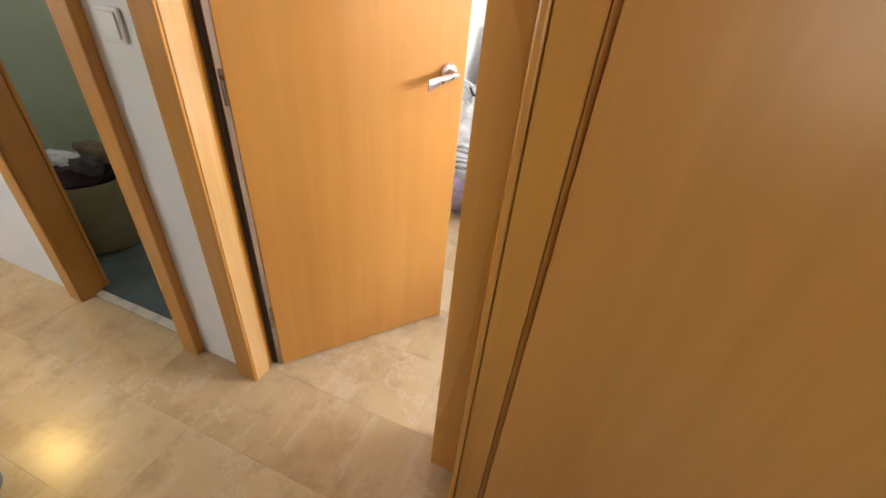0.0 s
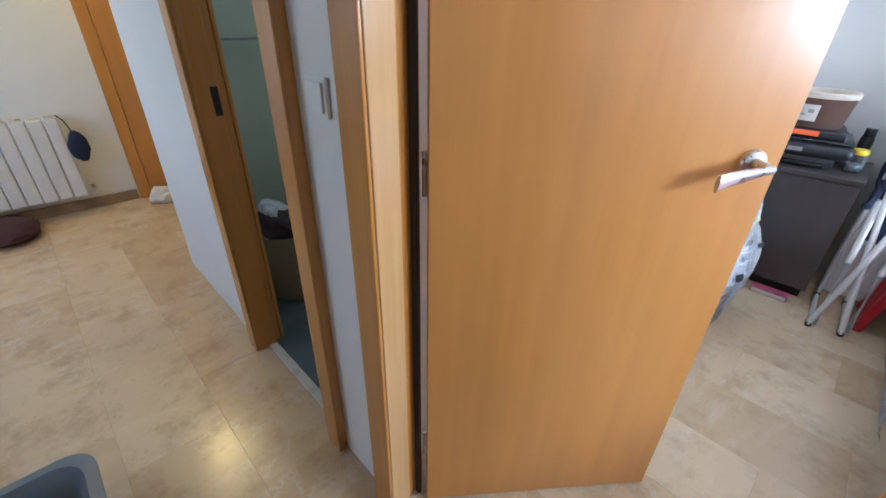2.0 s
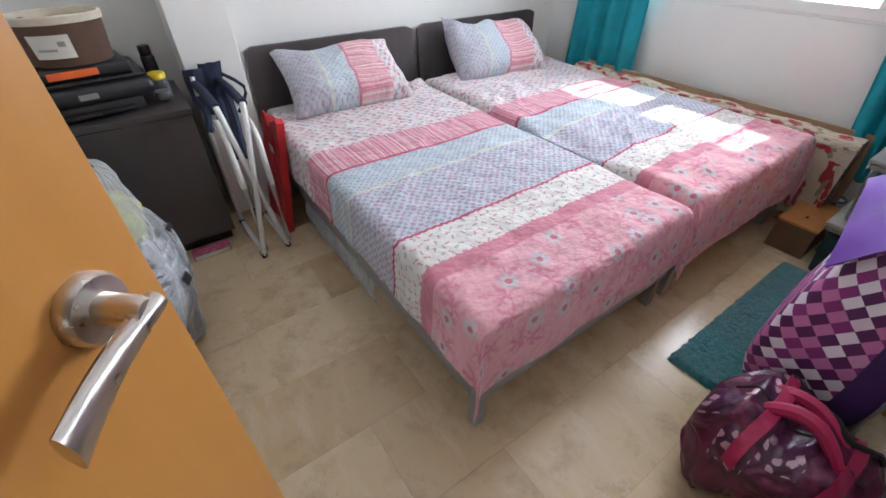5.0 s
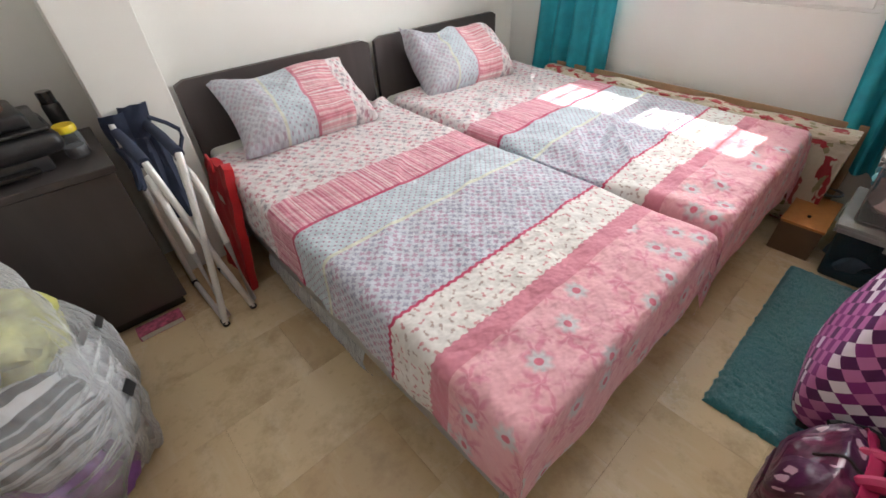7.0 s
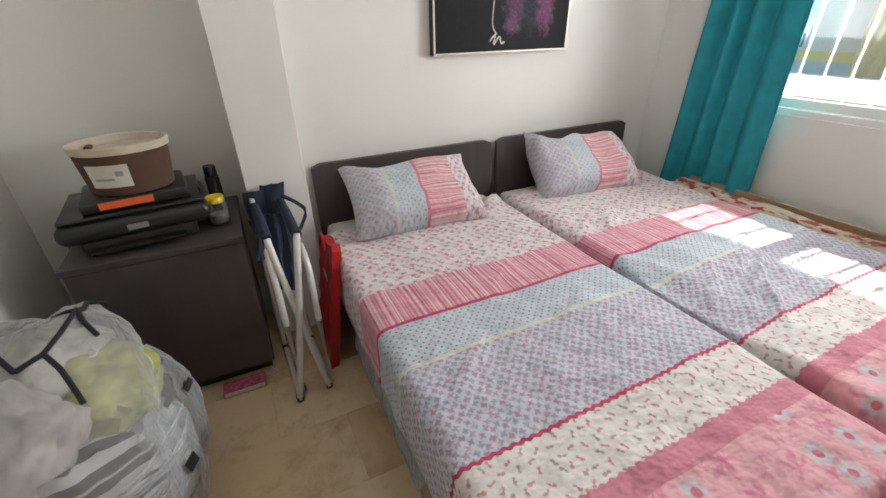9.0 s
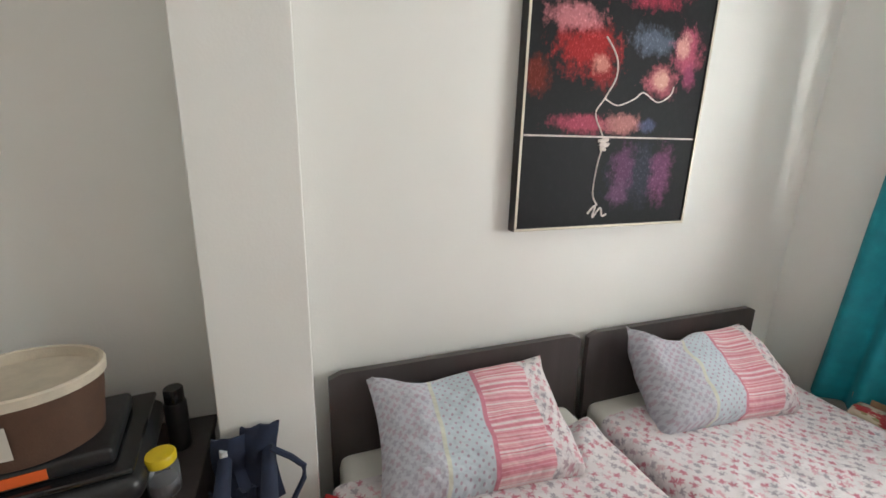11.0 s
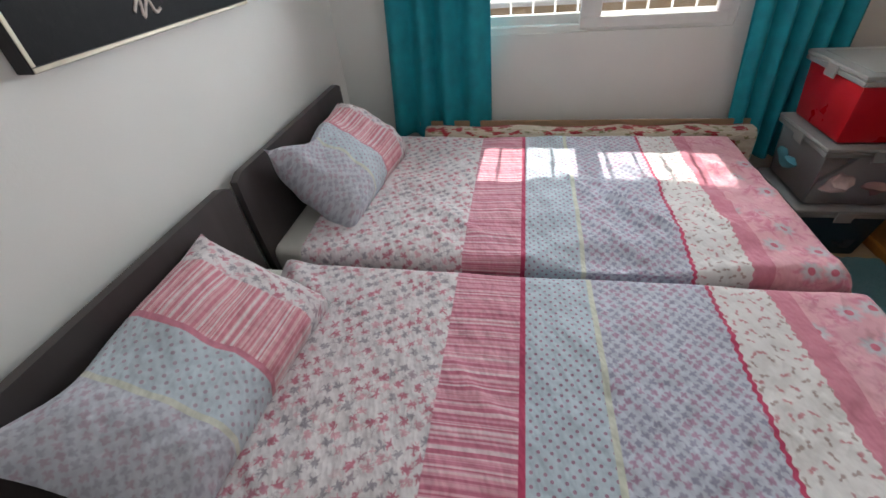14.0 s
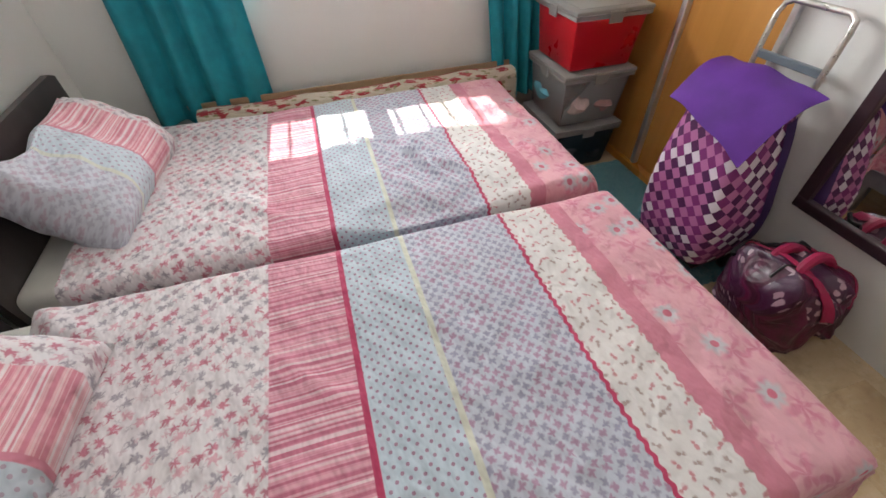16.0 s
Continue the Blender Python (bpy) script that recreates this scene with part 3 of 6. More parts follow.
single("wall_door", boxes([
    (-2.89, HALL_Y, 0, BATH_L - 0.03, ROOM_Y, H), (BATH_R + 0.03, HALL_Y, 0, DOOR_L - 0.03, ROOM_Y, H), (DOOR_R + 0.03, HALL_Y, 0, 0.10, ROOM_Y, H),
    (BATH_L - 0.03, HALL_Y, DOOR_H + 0.03, BATH_R + 0.03, ROOM_Y, H), (DOOR_L - 0.03, HALL_Y, DOOR_H + 0.03, DOOR_R + 0.03, ROOM_Y, H)]),
    WHITE, "white wall between hall and bedroom", "wall", kind="structure")
single("wall_south", box(0.10, SOUTH_Y - 0.08, 0, 2.25, SOUTH_Y, H), WHITE, "white wall that carries closet and mirror", "wall", kind="structure")
single("wall_hall_end", boxes([
    (END_X0, -1.2, 0, END_X1, -0.13, H), (END_X0, 0.725, 0, END_X1, HALL_Y, H), (END_X0, -0.13, DOOR_H + 0.03, END_X1, 0.725, H)]), WHITE, "white end wall of the hall", "wall", kind="structure")
single("wall_hall_return", box(-2.89, ROOM_Y, 0, -2.80, 2.6, H), WHITE, "white return wall beside the bathroom", "wall", kind="structure")
single("wall_living_far", box(-4.35, -1.35, 0, -4.20, 2.75, H), WHITE, "white wall with a radiator", "wall", kind="structure")
# the high opening is assumed, cut for the added bathroom lamp
single("wall_living_north", boxes([(-4.2, 2.6, 0, WALL_W - 0.08, 2.75, 1.45), (-4.2, 2.6, 2.05, WALL_W - 0.08, 2.75, H), (-4.2, 2.6, 1.45, -2.3, 2.75, 2.05), (-1.7, 2.6, 1.45, WALL_W - 0.08, 2.75, 2.05)]), WHITE, "white back wall of bathroom and living room, with an added lamp opening", "wall", kind="structure")
# unseen wall; both openings are assumed, made for the added fill lamps
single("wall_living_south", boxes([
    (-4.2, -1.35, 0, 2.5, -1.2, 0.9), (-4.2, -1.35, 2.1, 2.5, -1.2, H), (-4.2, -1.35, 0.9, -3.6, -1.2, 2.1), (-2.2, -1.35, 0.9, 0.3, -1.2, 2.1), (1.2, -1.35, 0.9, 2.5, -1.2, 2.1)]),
    WHITE, "white outer wall with openings added for fill lamps", "wall", kind="structure")
single("wall_study_east", box(1.6, -1.2, 0, 1.7, SOUTH_Y - 0.08, H), WHITE, "plain white wall", "wall", kind="structure")
single("bath_floor", box(-2.80, 0.905, 0.0, WALL_W - 0.08, 2.6, 0.006), GREY_FLOOR, "dark grey bathroom floor", "floor", kind="structure")
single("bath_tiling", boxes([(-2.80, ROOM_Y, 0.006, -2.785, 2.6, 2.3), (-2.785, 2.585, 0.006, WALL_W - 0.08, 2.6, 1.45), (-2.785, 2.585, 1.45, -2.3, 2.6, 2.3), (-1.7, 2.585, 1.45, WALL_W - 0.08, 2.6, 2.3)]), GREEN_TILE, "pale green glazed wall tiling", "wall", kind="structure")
single("threshold", box(BATH_L, 0.868, 0.0, BATH_R, 0.904, 0.008, 0.002), PALE_STONE, "pale marble threshold of the bathroom", "threshold", kind="structure")
single("baseboard", box(-4.2, -1.2, 0, -4.187, 0.86, 0.075, 0.003), STONE, "brown stone baseboard", "baseboard", kind="structure")


def casing(name, x0, x1, label, lining, wide=0.080, stop_y=0.886):
    """The wooden lining, its rebate and the rounded trims of a door opening in the hall wall."""
    t = thing(name, ((x0 + x1) / 2, HALL_Y, 0), label, "door frame", kind="structure")
    front = HALL_Y - 0.028
    for a, b, c, d in ((x0 - 0.03, x0, x0 - 0.03, x0 - 0.014), (x1, x1 + 0.03, x1 + 0.014, x1 + 0.03)):
        part("jamb", box(a, front + 0.003, 0, b, stop_y, DOOR_H, 0.0015), lining, t, "beech lining")
        part("rebate", box(c, stop_y + 0.0005, 0, d, ROOM_Y - 0.001, DOOR_H, 0.001), BEECH_TRIM, t)
    part("head", box(x0 - 0.03, front + 0.003, DOOR_H, x1 + 0.03, ROOM_Y - 0.001, DOOR_H + 0.03, 0.002), BEECH_TRIM, t)
    for x, d in ((x0, -1), (x1, 1)):
        lo, hi = sorted((x + d * wide, x + d * 0.0015))
        bm = box(lo, front - 0.006, 0, hi, front + 0.0028, DOOR_H + wide, 0.003, 3)
        lo, hi = sorted((x + d * (wide - 0.002), x + d * 0.0302))
        box(lo, front + 0.0028, 0, hi, HALL_Y - 0.001, DOOR_H + wide, bm=bm)
        part("trim", bm, BEECH_TRIM, t)
        lo, hi = sorted((x + d * wide, x + d * 0.0125))
        part("trim", box(lo, ROOM_Y + 0.001, 0, hi, ROOM_Y + 0.016, DOOR_H + wide, 0.005, 3), BEECH_TRIM, t)
    part("trim", box(x0 - 0.001, front - 0.006, DOOR_H + 0.002, x1 + 0.001, front + 0.0028, DOOR_H + wide, 0.003, 3), BEECH_TRIM, t)
    part("trim", box(x0 - 0.012, ROOM_Y + 0.001, DOOR_H + 0.002, x1 + 0.012, ROOM_Y + 0.016, DOOR_H + wide, 0.005, 3), BEECH_TRIM, t)
    return t


frame_1 = casing("door_frame_1", DOOR_L, DOOR_R, "beech door frame of the bedroom", LIT_JAMB)
# near-black strip put in for the shade of the narrow hinge gap
part("seal", box(DOOR_L - 0.0138, 0.9165, 0, DOOR_L + 0.004, 0.9285, DOOR_H - 0.002, 0.003, 2), DARK, frame_1, "near-black strip standing for shade in the hinge gap")
casing("door_frame_2", BATH_L, BATH_R, "beech door frame of the bathroom", BEECH_TRIM, 0.073, 0.903)
t = thing("strike_plate", (BATH_L, 0.89, 1.03), "dark steel strike plate in the bathroom door jamb", "strike plate")
part("plate", box(BATH_L + 0.0003, 0.878, 0.985, BATH_L + 0.002, 0.900, 1.075), BLACK, t)
part("latch_hole", box(BATH_L + 0.0021, 0.882, 1.00, BATH_L + 0.0026, 0.896, 1.06), DARK, t)
# frame of the door in the end wall, through which the walk begins
t = door_frame = thing("door_frame_3", (-0.1, 0.285, 0), "beech door frame in the hall's end wall", "door frame", kind="structure")
for y0, y1 in ((-0.13, -0.10), (0.695, 0.725)):
    part("jamb", box(END_X0 + 0.001, y0, 0, END_X1 - 0.001, y1, DOOR_H, 0.002), BEECH_TRIM, t)
part("head", box(END_X0 + 0.001, -0.13, DOOR_H, END_X1 - 0.001, 0.725, DOOR_H + 0.03, 0.002), BEECH_TRIM, t)
for y0, y1 in ((-0.175, -0.098), (0.693, 0.748)):
    part("trim", box(END_X0 - 0.016, y0, 0, END_X0 - 0.001, y1, DOOR_H + 0.07, 0.004, 2), BEECH_TRIM, t)


def leaf(name, hinge, angle, width, label, handle_z=1.05, swing=1):
    """A flush beech door leaf about its hinge; its front face is the local plane y = 0."""
    t = thing(name, hinge, label, "door", kind="structure")
    t.rotation_euler[2] = radians(angle)

    def add(n, bm, m, parent=t, lab="", smooth=False):
        o = new(n, mesh_of(n, bm, m, smooth))
        o.parent = parent
        if lab:
            o["label"] = lab
        return o
    panel = add("panel", box(0, 0, 0.008, width, 0.036, DOOR_H - 0.006, 0.002), BEECH)
    for z in (0.22, 1.02, 1.82):
        add("hinge", tube([(-0.004, 0.040, z - 0.045), (-0.004, 0.040, z + 0.045)], 0.006, 10), STEEL, t, "steel barrel hinge", True)
    for side, y in ((-1, 0.0), (1, 0.036)):
        bm = lathe(0, 0, [(0.027, 0.0), (0.027, 0.007), (0.024, 0.011), (0.0125, 0.012), (0.0115, 0.036), (0.009, 0.044)], 24)
        turned(bm, pose(0, 0, 0, -90 * side, 0, 0))
        me = mesh_of("door_handle", bm, STEEL, True)
        h = new("door_handle", me)
        h.parent = t
        h.location = (width - 0.062, y, handle_z)
        h["label"] = "satin steel lever handle on a round rose"
        bm = sheet(lambda u, v: (-u * 0.098 + 0.012, side * (0.041 + (0.009 - 0.003 * u) * math.sin(v) - 0.005 * math.sin(u * 2.8)), (0.008 + 0.0095 * u) * math.cos(v) - 0.028 * u), spread(0, 1, 10), spread(0, 2 * math.pi, 14))
        bmesh.ops.remove_doubles(bm, verts=bm.verts, dist=0.0004)
        bmesh.ops.holes_fill(bm, edges=bm.edges)
        bmesh.ops.recalc_face_normals(bm, faces=bm.faces)
        add("lever", bm, STEEL, h, "", True)
    add("latch_plate", box(width - 0.0005, 0.007, handle_z - 0.1, width + 0.0015, 0.029, handle_z + 0.1), STEEL, t, "steel latch plate")
    return t


leaf("door_1", (-0.945, 0.922, 0), 50.9, 0.685, "open flush beech door with a steel lever handle")
part("stop", box(END_X1, 0.708, 0, END_X1 + 0.011, 0.725, DOOR_H, 0.001), BEECH_TRIM, door_frame)
leaf("door_2", (-0.086, 0.689, 0), -4.0, 0.76, "beech door standing open beside the walker")


def window():
    y0, y1, z0, z1 = WIN
    t = thing("window_1", (2.30, (y0 + y1) / 2, z0), "white aluminium sliding window above the bed", "window", kind="structure")
    fx0, fx1 = 2.262, 2.345
    part("window_frame", boxes([(fx0, y0, z0, fx1, y1, z0 + 0.03), (fx0, y0, z1 - 0.04, fx1, y1, z1), (fx0, y0, z0 + 0.03, fx1, y0 + 0.035, z1 - 0.04), (fx0, y1 - 0.035, z0 + 0.03, fx1, y1, z1 - 0.04)], 0.002), WHITEPL, t)
    part("window_sill", box(2.345, y0 - 0.0, z0 - 0.02, 2.56, y1 + 0.0, z0 + 0.005, 0.003), PALE_STONE, t)
    mid = 2.237
    for a, b, x0, x1 in ((y0 + 0.03, mid + 0.05, 2.256, 2.296), (mid - 0.05, y1 - 0.03, 2.302, 2.342)):
        za, zb = z0 + 0.012 if x0 < 2.3 else z0 + 0.024, z1 - 0.03
        s = 0.055
        sash = part("sash", boxes([(x0, a, za, x1, b, za + 0.05), (x0, a, zb - s, x1, b, zb), (x0, a, za + 0.05, x1, a + s, zb - s), (x0, b - (0.095 if x0 < 2.3 else s), za + 0.05, x1, b, zb - s)], 0.003), WHITEPL, t)
        pane = part("pane", box(x0 + 0.017, a + s - 0.004, za + 0.046, x0 + 0.021, b - s + 0.004, zb - s + 0.004), PANE, sash)
        pane.visible_shadow = False
    return t


window()
t = thing("wall_switch", (-1.175, HALL_Y, 1.11), "square white light switch on the hall wall", "light switch")
part("plate", box(-1.212, HALL_Y - 0.009, 1.108, -1.137, HALL_Y - 0.0005, 1.183, 0.003, 2), WHITEPL, t)
part("rocker", box(-1.203, HALL_Y - 0.014, 1.118, -1.146, HALL_Y - 0.0095, 1.174, 0.002, 2), WHITEPL, t)

# built-in closet with sliding doors, flush with the south wall
t = thing("closet", (1.7, SOUTH_Y, 0), "built-in closet with sliding beech doors and pale profiles", "closet")
for a, b, y in ((1.14, 1.635, SOUTH_Y + 0.004), (1.60, 2.235, SOUTH_Y + 0.026)):
    d = part("door", box(a, y, 0.045, b, y + 0.018, 2.40, 0.002), BEECH, t)
part("profile", box(1.585, SOUTH_Y + 0.004, 0.045, 1.617, SOUTH_Y + 0.05, 2.40, 0.006, 2), ALU, t, "pale aluminium grip profile")
part("profile", box(1.115, SOUTH_Y + 0.002, 0.045, 1.139, SOUTH_Y + 0.03, 2.40, 0.005, 2), ALU, t, "pale aluminium grip profile")
part("track", box(1.115, SOUTH_Y + 0.002, 0.0, 2.245, SOUTH_Y + 0.06, 0.044, 0.004), BEECH_TRIM, t)
part("head_rail", box(1.115, SOUTH_Y + 0.002, 2.401, 2.245, SOUTH_Y + 0.06, 2.46, 0.004), BEECH_TRIM, t)

t = thing("wall_mirror", (0.46, SOUTH_Y, 0.35), "large wall mirror in a dark purple-brown frame", "mirror")
MX0, MX1, MZ0, MZ1 = 0.13, 0.775, 0.35, 1.75
fr = plain("mirror_frame_wood", (0.045, 0.022, 0.030), 0.4)
for r in ((MX0, MZ0, MX1, MZ0 + 0.042), (MX0, MZ1 - 0.042, MX1, MZ1), (MX0, MZ0 + 0.042, MX0 + 0.042, MZ1 - 0.042), (MX1 - 0.042, MZ0 + 0.042, MX1, MZ1 - 0.042)):
    part("frame_bar", box(r[0], SOUTH_Y + 0.001, r[1], r[2], SOUTH_Y + 0.03, r[3], 0.005, 2), fr, t)
part("glass", box(MX0 + 0.038, SOUTH_Y + 0.004, MZ0 + 0.038, MX1 - 0.038, SOUTH_Y + 0.014, MZ1 - 0.038), MIRROR, t)


# ---- beds ----
def bedspread(x0, x1, y_foot, top, y_head, hang_w, hang_e, hang_f, seed, label, crease=0.008, ridges=(), sag=0.0):
    """Cloth over the mattress: flat on top, round over the edges, hanging at both sides and the foot."""
    r = 0.035

    def fold(d, hang):
        """Way out and way down for a length d past the edge."""
        if d <= 0:
            return 0.0, 0.0
        q = r * math.pi / 2
        if d < q:
            a = d / r
            return r * math.sin(a), r * (1 - math.cos(a))
        return r + 0.02 * (d - q), r + (d - q)

    us = spread(x0 - hang_w, x0 + 0.06, 16) + spread(x0 + 0.06, x1 - 0.06, 64)[1:] + spread(x1 - 0.06, x1 + hang_e, 12)[1:]
    vs = spread(y_head, y_foot + 0.06, 56) + spread(y_foot + 0.06, y_foot - hang_f, 24)[1:]

    def fn(u, v):
        w = 0.010 * wobble(u, v, seed, 3.2) + 0.004 * wobble(u, v, seed + 4, 9.0) + crease * max(0, 0.35 - abs(wobble(u + 0.35 * v, 0.55 * v - 0.2 * u, seed, 4.5)))
        for (ax, ay), (bx, by), high, wide in ridges:
            dx, dy = bx - ax, by - ay
            f = ((u - ax) * dx + (v - ay) * dy) / (dx * dx + dy * dy)
            off = ((u - ax) * dy - (v - ay) * dx) / math.hypot(dx, dy) + 0.012 * math.sin(f * 5 + seed)
            w += 1.8 * high * math.exp(-(off / wide) ** 2) * max(0.0, 1 - (2 * f - 1) ** 2)
        w -= sag * max(0.0, 1 - max(0.0, u - x0 - 0.03) / 0.20) ** 1.5 * max(0.0, 1 - ((v - 2.22) / 0.30) ** 2)
        ow, dw = fold(x0 + r - u, hang_w)
        oe, de = fold(u - x1 + r, hang_e)
        of, df = fold(y_foot + r - v, hang_f)
        ds, do = max(dw, de), max(ow, oe)
        drop = max(ds, df) + 0.62 * min(ds, df)
        x = min(max(u, x0 + r), x1 - r) + (oe - ow)
        y = max(v, y_foot + r) - of
        if drop > r:
            k = min(1.0, (drop - r) / 0.12)
            fl = 0.006 * math.sin(v * 13 + seed) * k + 0.012 * wobble(u, v, seed, 11) * k
            if ds > 0:
                x += fl if de > dw else -abs(fl)
            if df > 0:
                y -= 0.014 * (0.5 + wobble(u * 1.3, 0.3, seed, 4.0)) * k + 0.004 * k
            if ds > r and df > r:
                c = min(ds, df)
                y -= 0.10 * c
                x += (0.10 * c) * (1 if de > dw else -1)
        lift = max(0.0, 1 - drop / r)
        rag = 0.010 * wobble(u, v, seed + 9, 2.5) if drop > 0.08 else 0.0
        return (x, y, top - drop + w * lift + rag)
    t = thing("bedspread", ((x0 + x1) / 2, 2.4, top), label, "bedspread", "bedspreads")
    edges = (("rose_sprig_panel", y_head, 2.73, 34), ("striped_panel", 2.73, 2.535, 14), ("blue_dotted_panel", 2.535, 2.34, 14), ("lilac_panel", 2.34, 2.005, 24),
             ("leaf_print_panel", 2.005, 1.845, 12), ("rose_border", 1.845, 1.785, 4), ("daisy_panel", 1.785, y_foot + 0.06, 7), ("daisy_panel", y_foot + 0.06, y_foot - hang_f, 24))
    rows = []
    for k, (n, a, b, m) in enumerate(edges):
        seg = spread(a, b, m)
        if k + 1 < len(edges) and edges[k + 1][0] == n:
            rows = seg
            continue
        if rows:
            seg, rows = rows + seg[1:], []
        bm = sheet(fn, us, seg, uv=lambda u, v: (u, 3.5 - v))
        for f in bm.faces:
            f.normal_update()
        part(n, bm, SPREAD, t, "", True)
    return t


def headboard(x0, x1):
    """A thin upright board with a bowed front and softly rounded upper corners."""
    us, vs = spread(0, 1, 24), spread(0, 1, 12)

    def face(off):
        def fn(u, v):
            x = x0 + (x1 - x0) * u
            e = min(u, 1 - u) * (x1 - x0)
            top = 0.768 - (0.018 * (1 - e / 0.03) ** 2 if e < 0.03 else 0.0)
            return (x, 3.494 + off - 0.03 * (1 - v) ** 2, 0.22 + (top - 0.22) * v)
        return fn
    bm = sheet(face(-0.008), us, vs)
    bmesh.ops.recalc_face_normals(bm, faces=bm.faces)
    bmesh.ops.solidify(bm, geom=bm.faces[:], thickness=0.026)
    bmesh.ops.recalc_face_normals(bm, faces=bm.faces)
    return bm


def bed(x0, x1, label):
    t = thing("bed_frame", ((x0 + x1) / 2, 2.5, 0), label, "bed", "pair of single beds")
    part("headboard", headboard(x0 - 0.0, x1), WENGE, t, "dark wenge headboard with a bowed top", True)
    a, b, f = x0 + 0.0, x1 - 0.02, 1.585
    part("side_rail", box(a, f + 0.03, 0.150, a + 0.028, 3.44, 0.230, 0.004, 2), GREYMETAL, t)
    part("side_rail", box(b - 0.028, f + 0.03, 0.150, b, 3.44, 0.230, 0.004, 2), GREYMETAL, t)
    part("foot_rail", box(a, f, 0.150, b, f + 0.029, 0.230, 0.004, 2), GREYMETAL, t)
    for i in range(9):
        y = 1.75 + i * 0.2
        part("slat", box(a + 0.03, y, 0.208, b - 0.03, y + 0.07, 0.228, 0.003), BOXWOOD, t)
    for x in (a + 0.004, b - 0.044):
        for y in (f + 0.006, 2.42, 3.36):
            part("leg", box(x, y, 0.0, x + 0.04, y + 0.04, 0.150, 0.004, 2), GREYMETAL, t)
    return t


BED_A, BED_B = (0.0, 0.98), (1.018, 1.998)
bed(*BED_A, "single bed with grey steel frame and dark headboard")
bed(*BED_B, "single bed with grey steel frame beside the window")
for i, (x0, x1) in enumerate((BED_A, BED_B)):
    bm = box(x0 + 0.02, 1.60, 0.2315, x1 - 0.045, 3.465, 0.470 - 0.017 * i, 0.035, 3)
    single("mattress", bm, MATTRESS, "cream-white mattress on the slats", "mattress", "mattresses", smooth=True)
bedspread(-0.015, 0.945, 1.572, 0.489, 3.31, 0.205, 0.12, 0.225, 1.7, "patchwork bedspread with rose sprigs, stripes and pink daisies", 0.008,
          (((0.75, 2.44), (0.45, 2.20), 0.006, 0.022), ((0.30, 2.40), (0.08, 2.15), 0.006, 0.022), ((0.85, 2.1), (0.6, 1.85), 0.005, 0.02), ((0.20, 2.9), (0.02, 2.65), 0.006, 0.018), ((0.96, 3.35), (0.76, 3.12), 0.020, 0.040), ((0.62, 2.75), (0.40, 2.50), 0.005, 0.016), ((0.55, 1.95), (0.30, 1.70), 0.005, 0.018)))
bedspread(0.992, 1.985, 1.572, 0.489, 3.31, 0.13, 0.14, 0.265, 6.3, "creased patchwork bedspread in pink, blue and lilac bands", 0.030,
          (((1.60, 2.33), (1.10, 2.04), 0.016, 0.020), ((1.42, 2.27), (1.16, 1.95), 0.013, 0.017), ((1.30, 2.34), (1.03, 2.12), 0.010, 0.018), ((1.75, 2.20), (1.45, 1.95), 0.008, 0.020),
           ((1.35, 1.95), (1.10, 1.75), 0.008, 0.018), ((1.30, 2.95), (1.12, 2.62), 0.008, 0.018), ((1.42, 3.05), (1.22, 2.70), 0.008, 0.016), ((1.20, 3.00), (1.03, 2.70), 0.007, 0.016), ((1.85, 1.9), (1.6, 1.7), 0.007, 0.02), ((1.52, 2.18), (1.20, 2.02), 0.010, 0.014), ((1.66, 2.44), (1.30, 2.20), 0.009, 0.016), ((1.45, 1.85), (1.15, 1.66), 0.009, 0.016), ((1.75, 1.80), (1.40, 1.62), 0.008, 0.016)), 0.034)


def pillow(m, w, h, puff, seed, label, lift=(0, 0, 0, 0), notch=0.0):
    """A soft cushion with pointed corners; local x along its width, y up its height."""
    us, vs = spread(0, 1, 26), spread(0, 1, 20)
    bm = bmesh.new()
    layer = bm.loops.layers.uv.new("UVMap")
    for side in (1, -1):
        grid = []
        for v in vs:
            row = []
            for u in us:
                a, b = 2 * u - 1, 2 * v - 1
                k = max(0.0, (1 - a ** 4) * (1 - b ** 4)) ** 0.5
                pinch = 1 - ((0.22 - 0.10 * a) if b > 0 else 0.05) * (1 - a * a) * abs(b) ** 3
                pinch2 = 1 - 0.09 * (1 - b * b) * abs(a) ** 3
                x, y = a * w / 2 * pinch2, b * h / 2 * pinch - notch * math.exp(-((a + 0.50) / 0.26) ** 2) * max(0.0, b) ** 3
                z = side * puff * k * (1 + 0.30 * wobble(a, b, seed, 1.8)) * (1 - 0.18 * b) + 0.016 * wobble(a, b, seed + side, 4) * k
                for (ca, cb), up in zip(((-1, 1), (1, 1), (1, -1), (-1, -1)), lift):
                    z += up * max(0, (1 + ca * a) / 2) ** 3 * max(0, (1 + cb * b) / 2) ** 3
                row.append(bm.verts.new(m @ Vector((x, y, z))))
            grid.append(row)
        for j in range(len(vs) - 1):
            for i in range(len(us) - 1):
                f = bm.faces.new((grid[j][i], grid[j][i + 1], grid[j + 1][i + 1], grid[j + 1][i]))
                for lp, (p, q) in zip(f.loops, ((i, j), (i + 1, j), (i + 1, j + 1), (i, j + 1))):
                    lp[layer].uv = (us[p] * 0.66, vs[q] * 0.42)
    bmesh.ops.remove_doubles(bm, verts=bm.verts, dist=0.0005)
    bmesh.ops.recalc_face_normals(bm, faces=bm.faces)
    return single("pillow", bm, CASE, label, "pillow", "pillows", smooth=True)


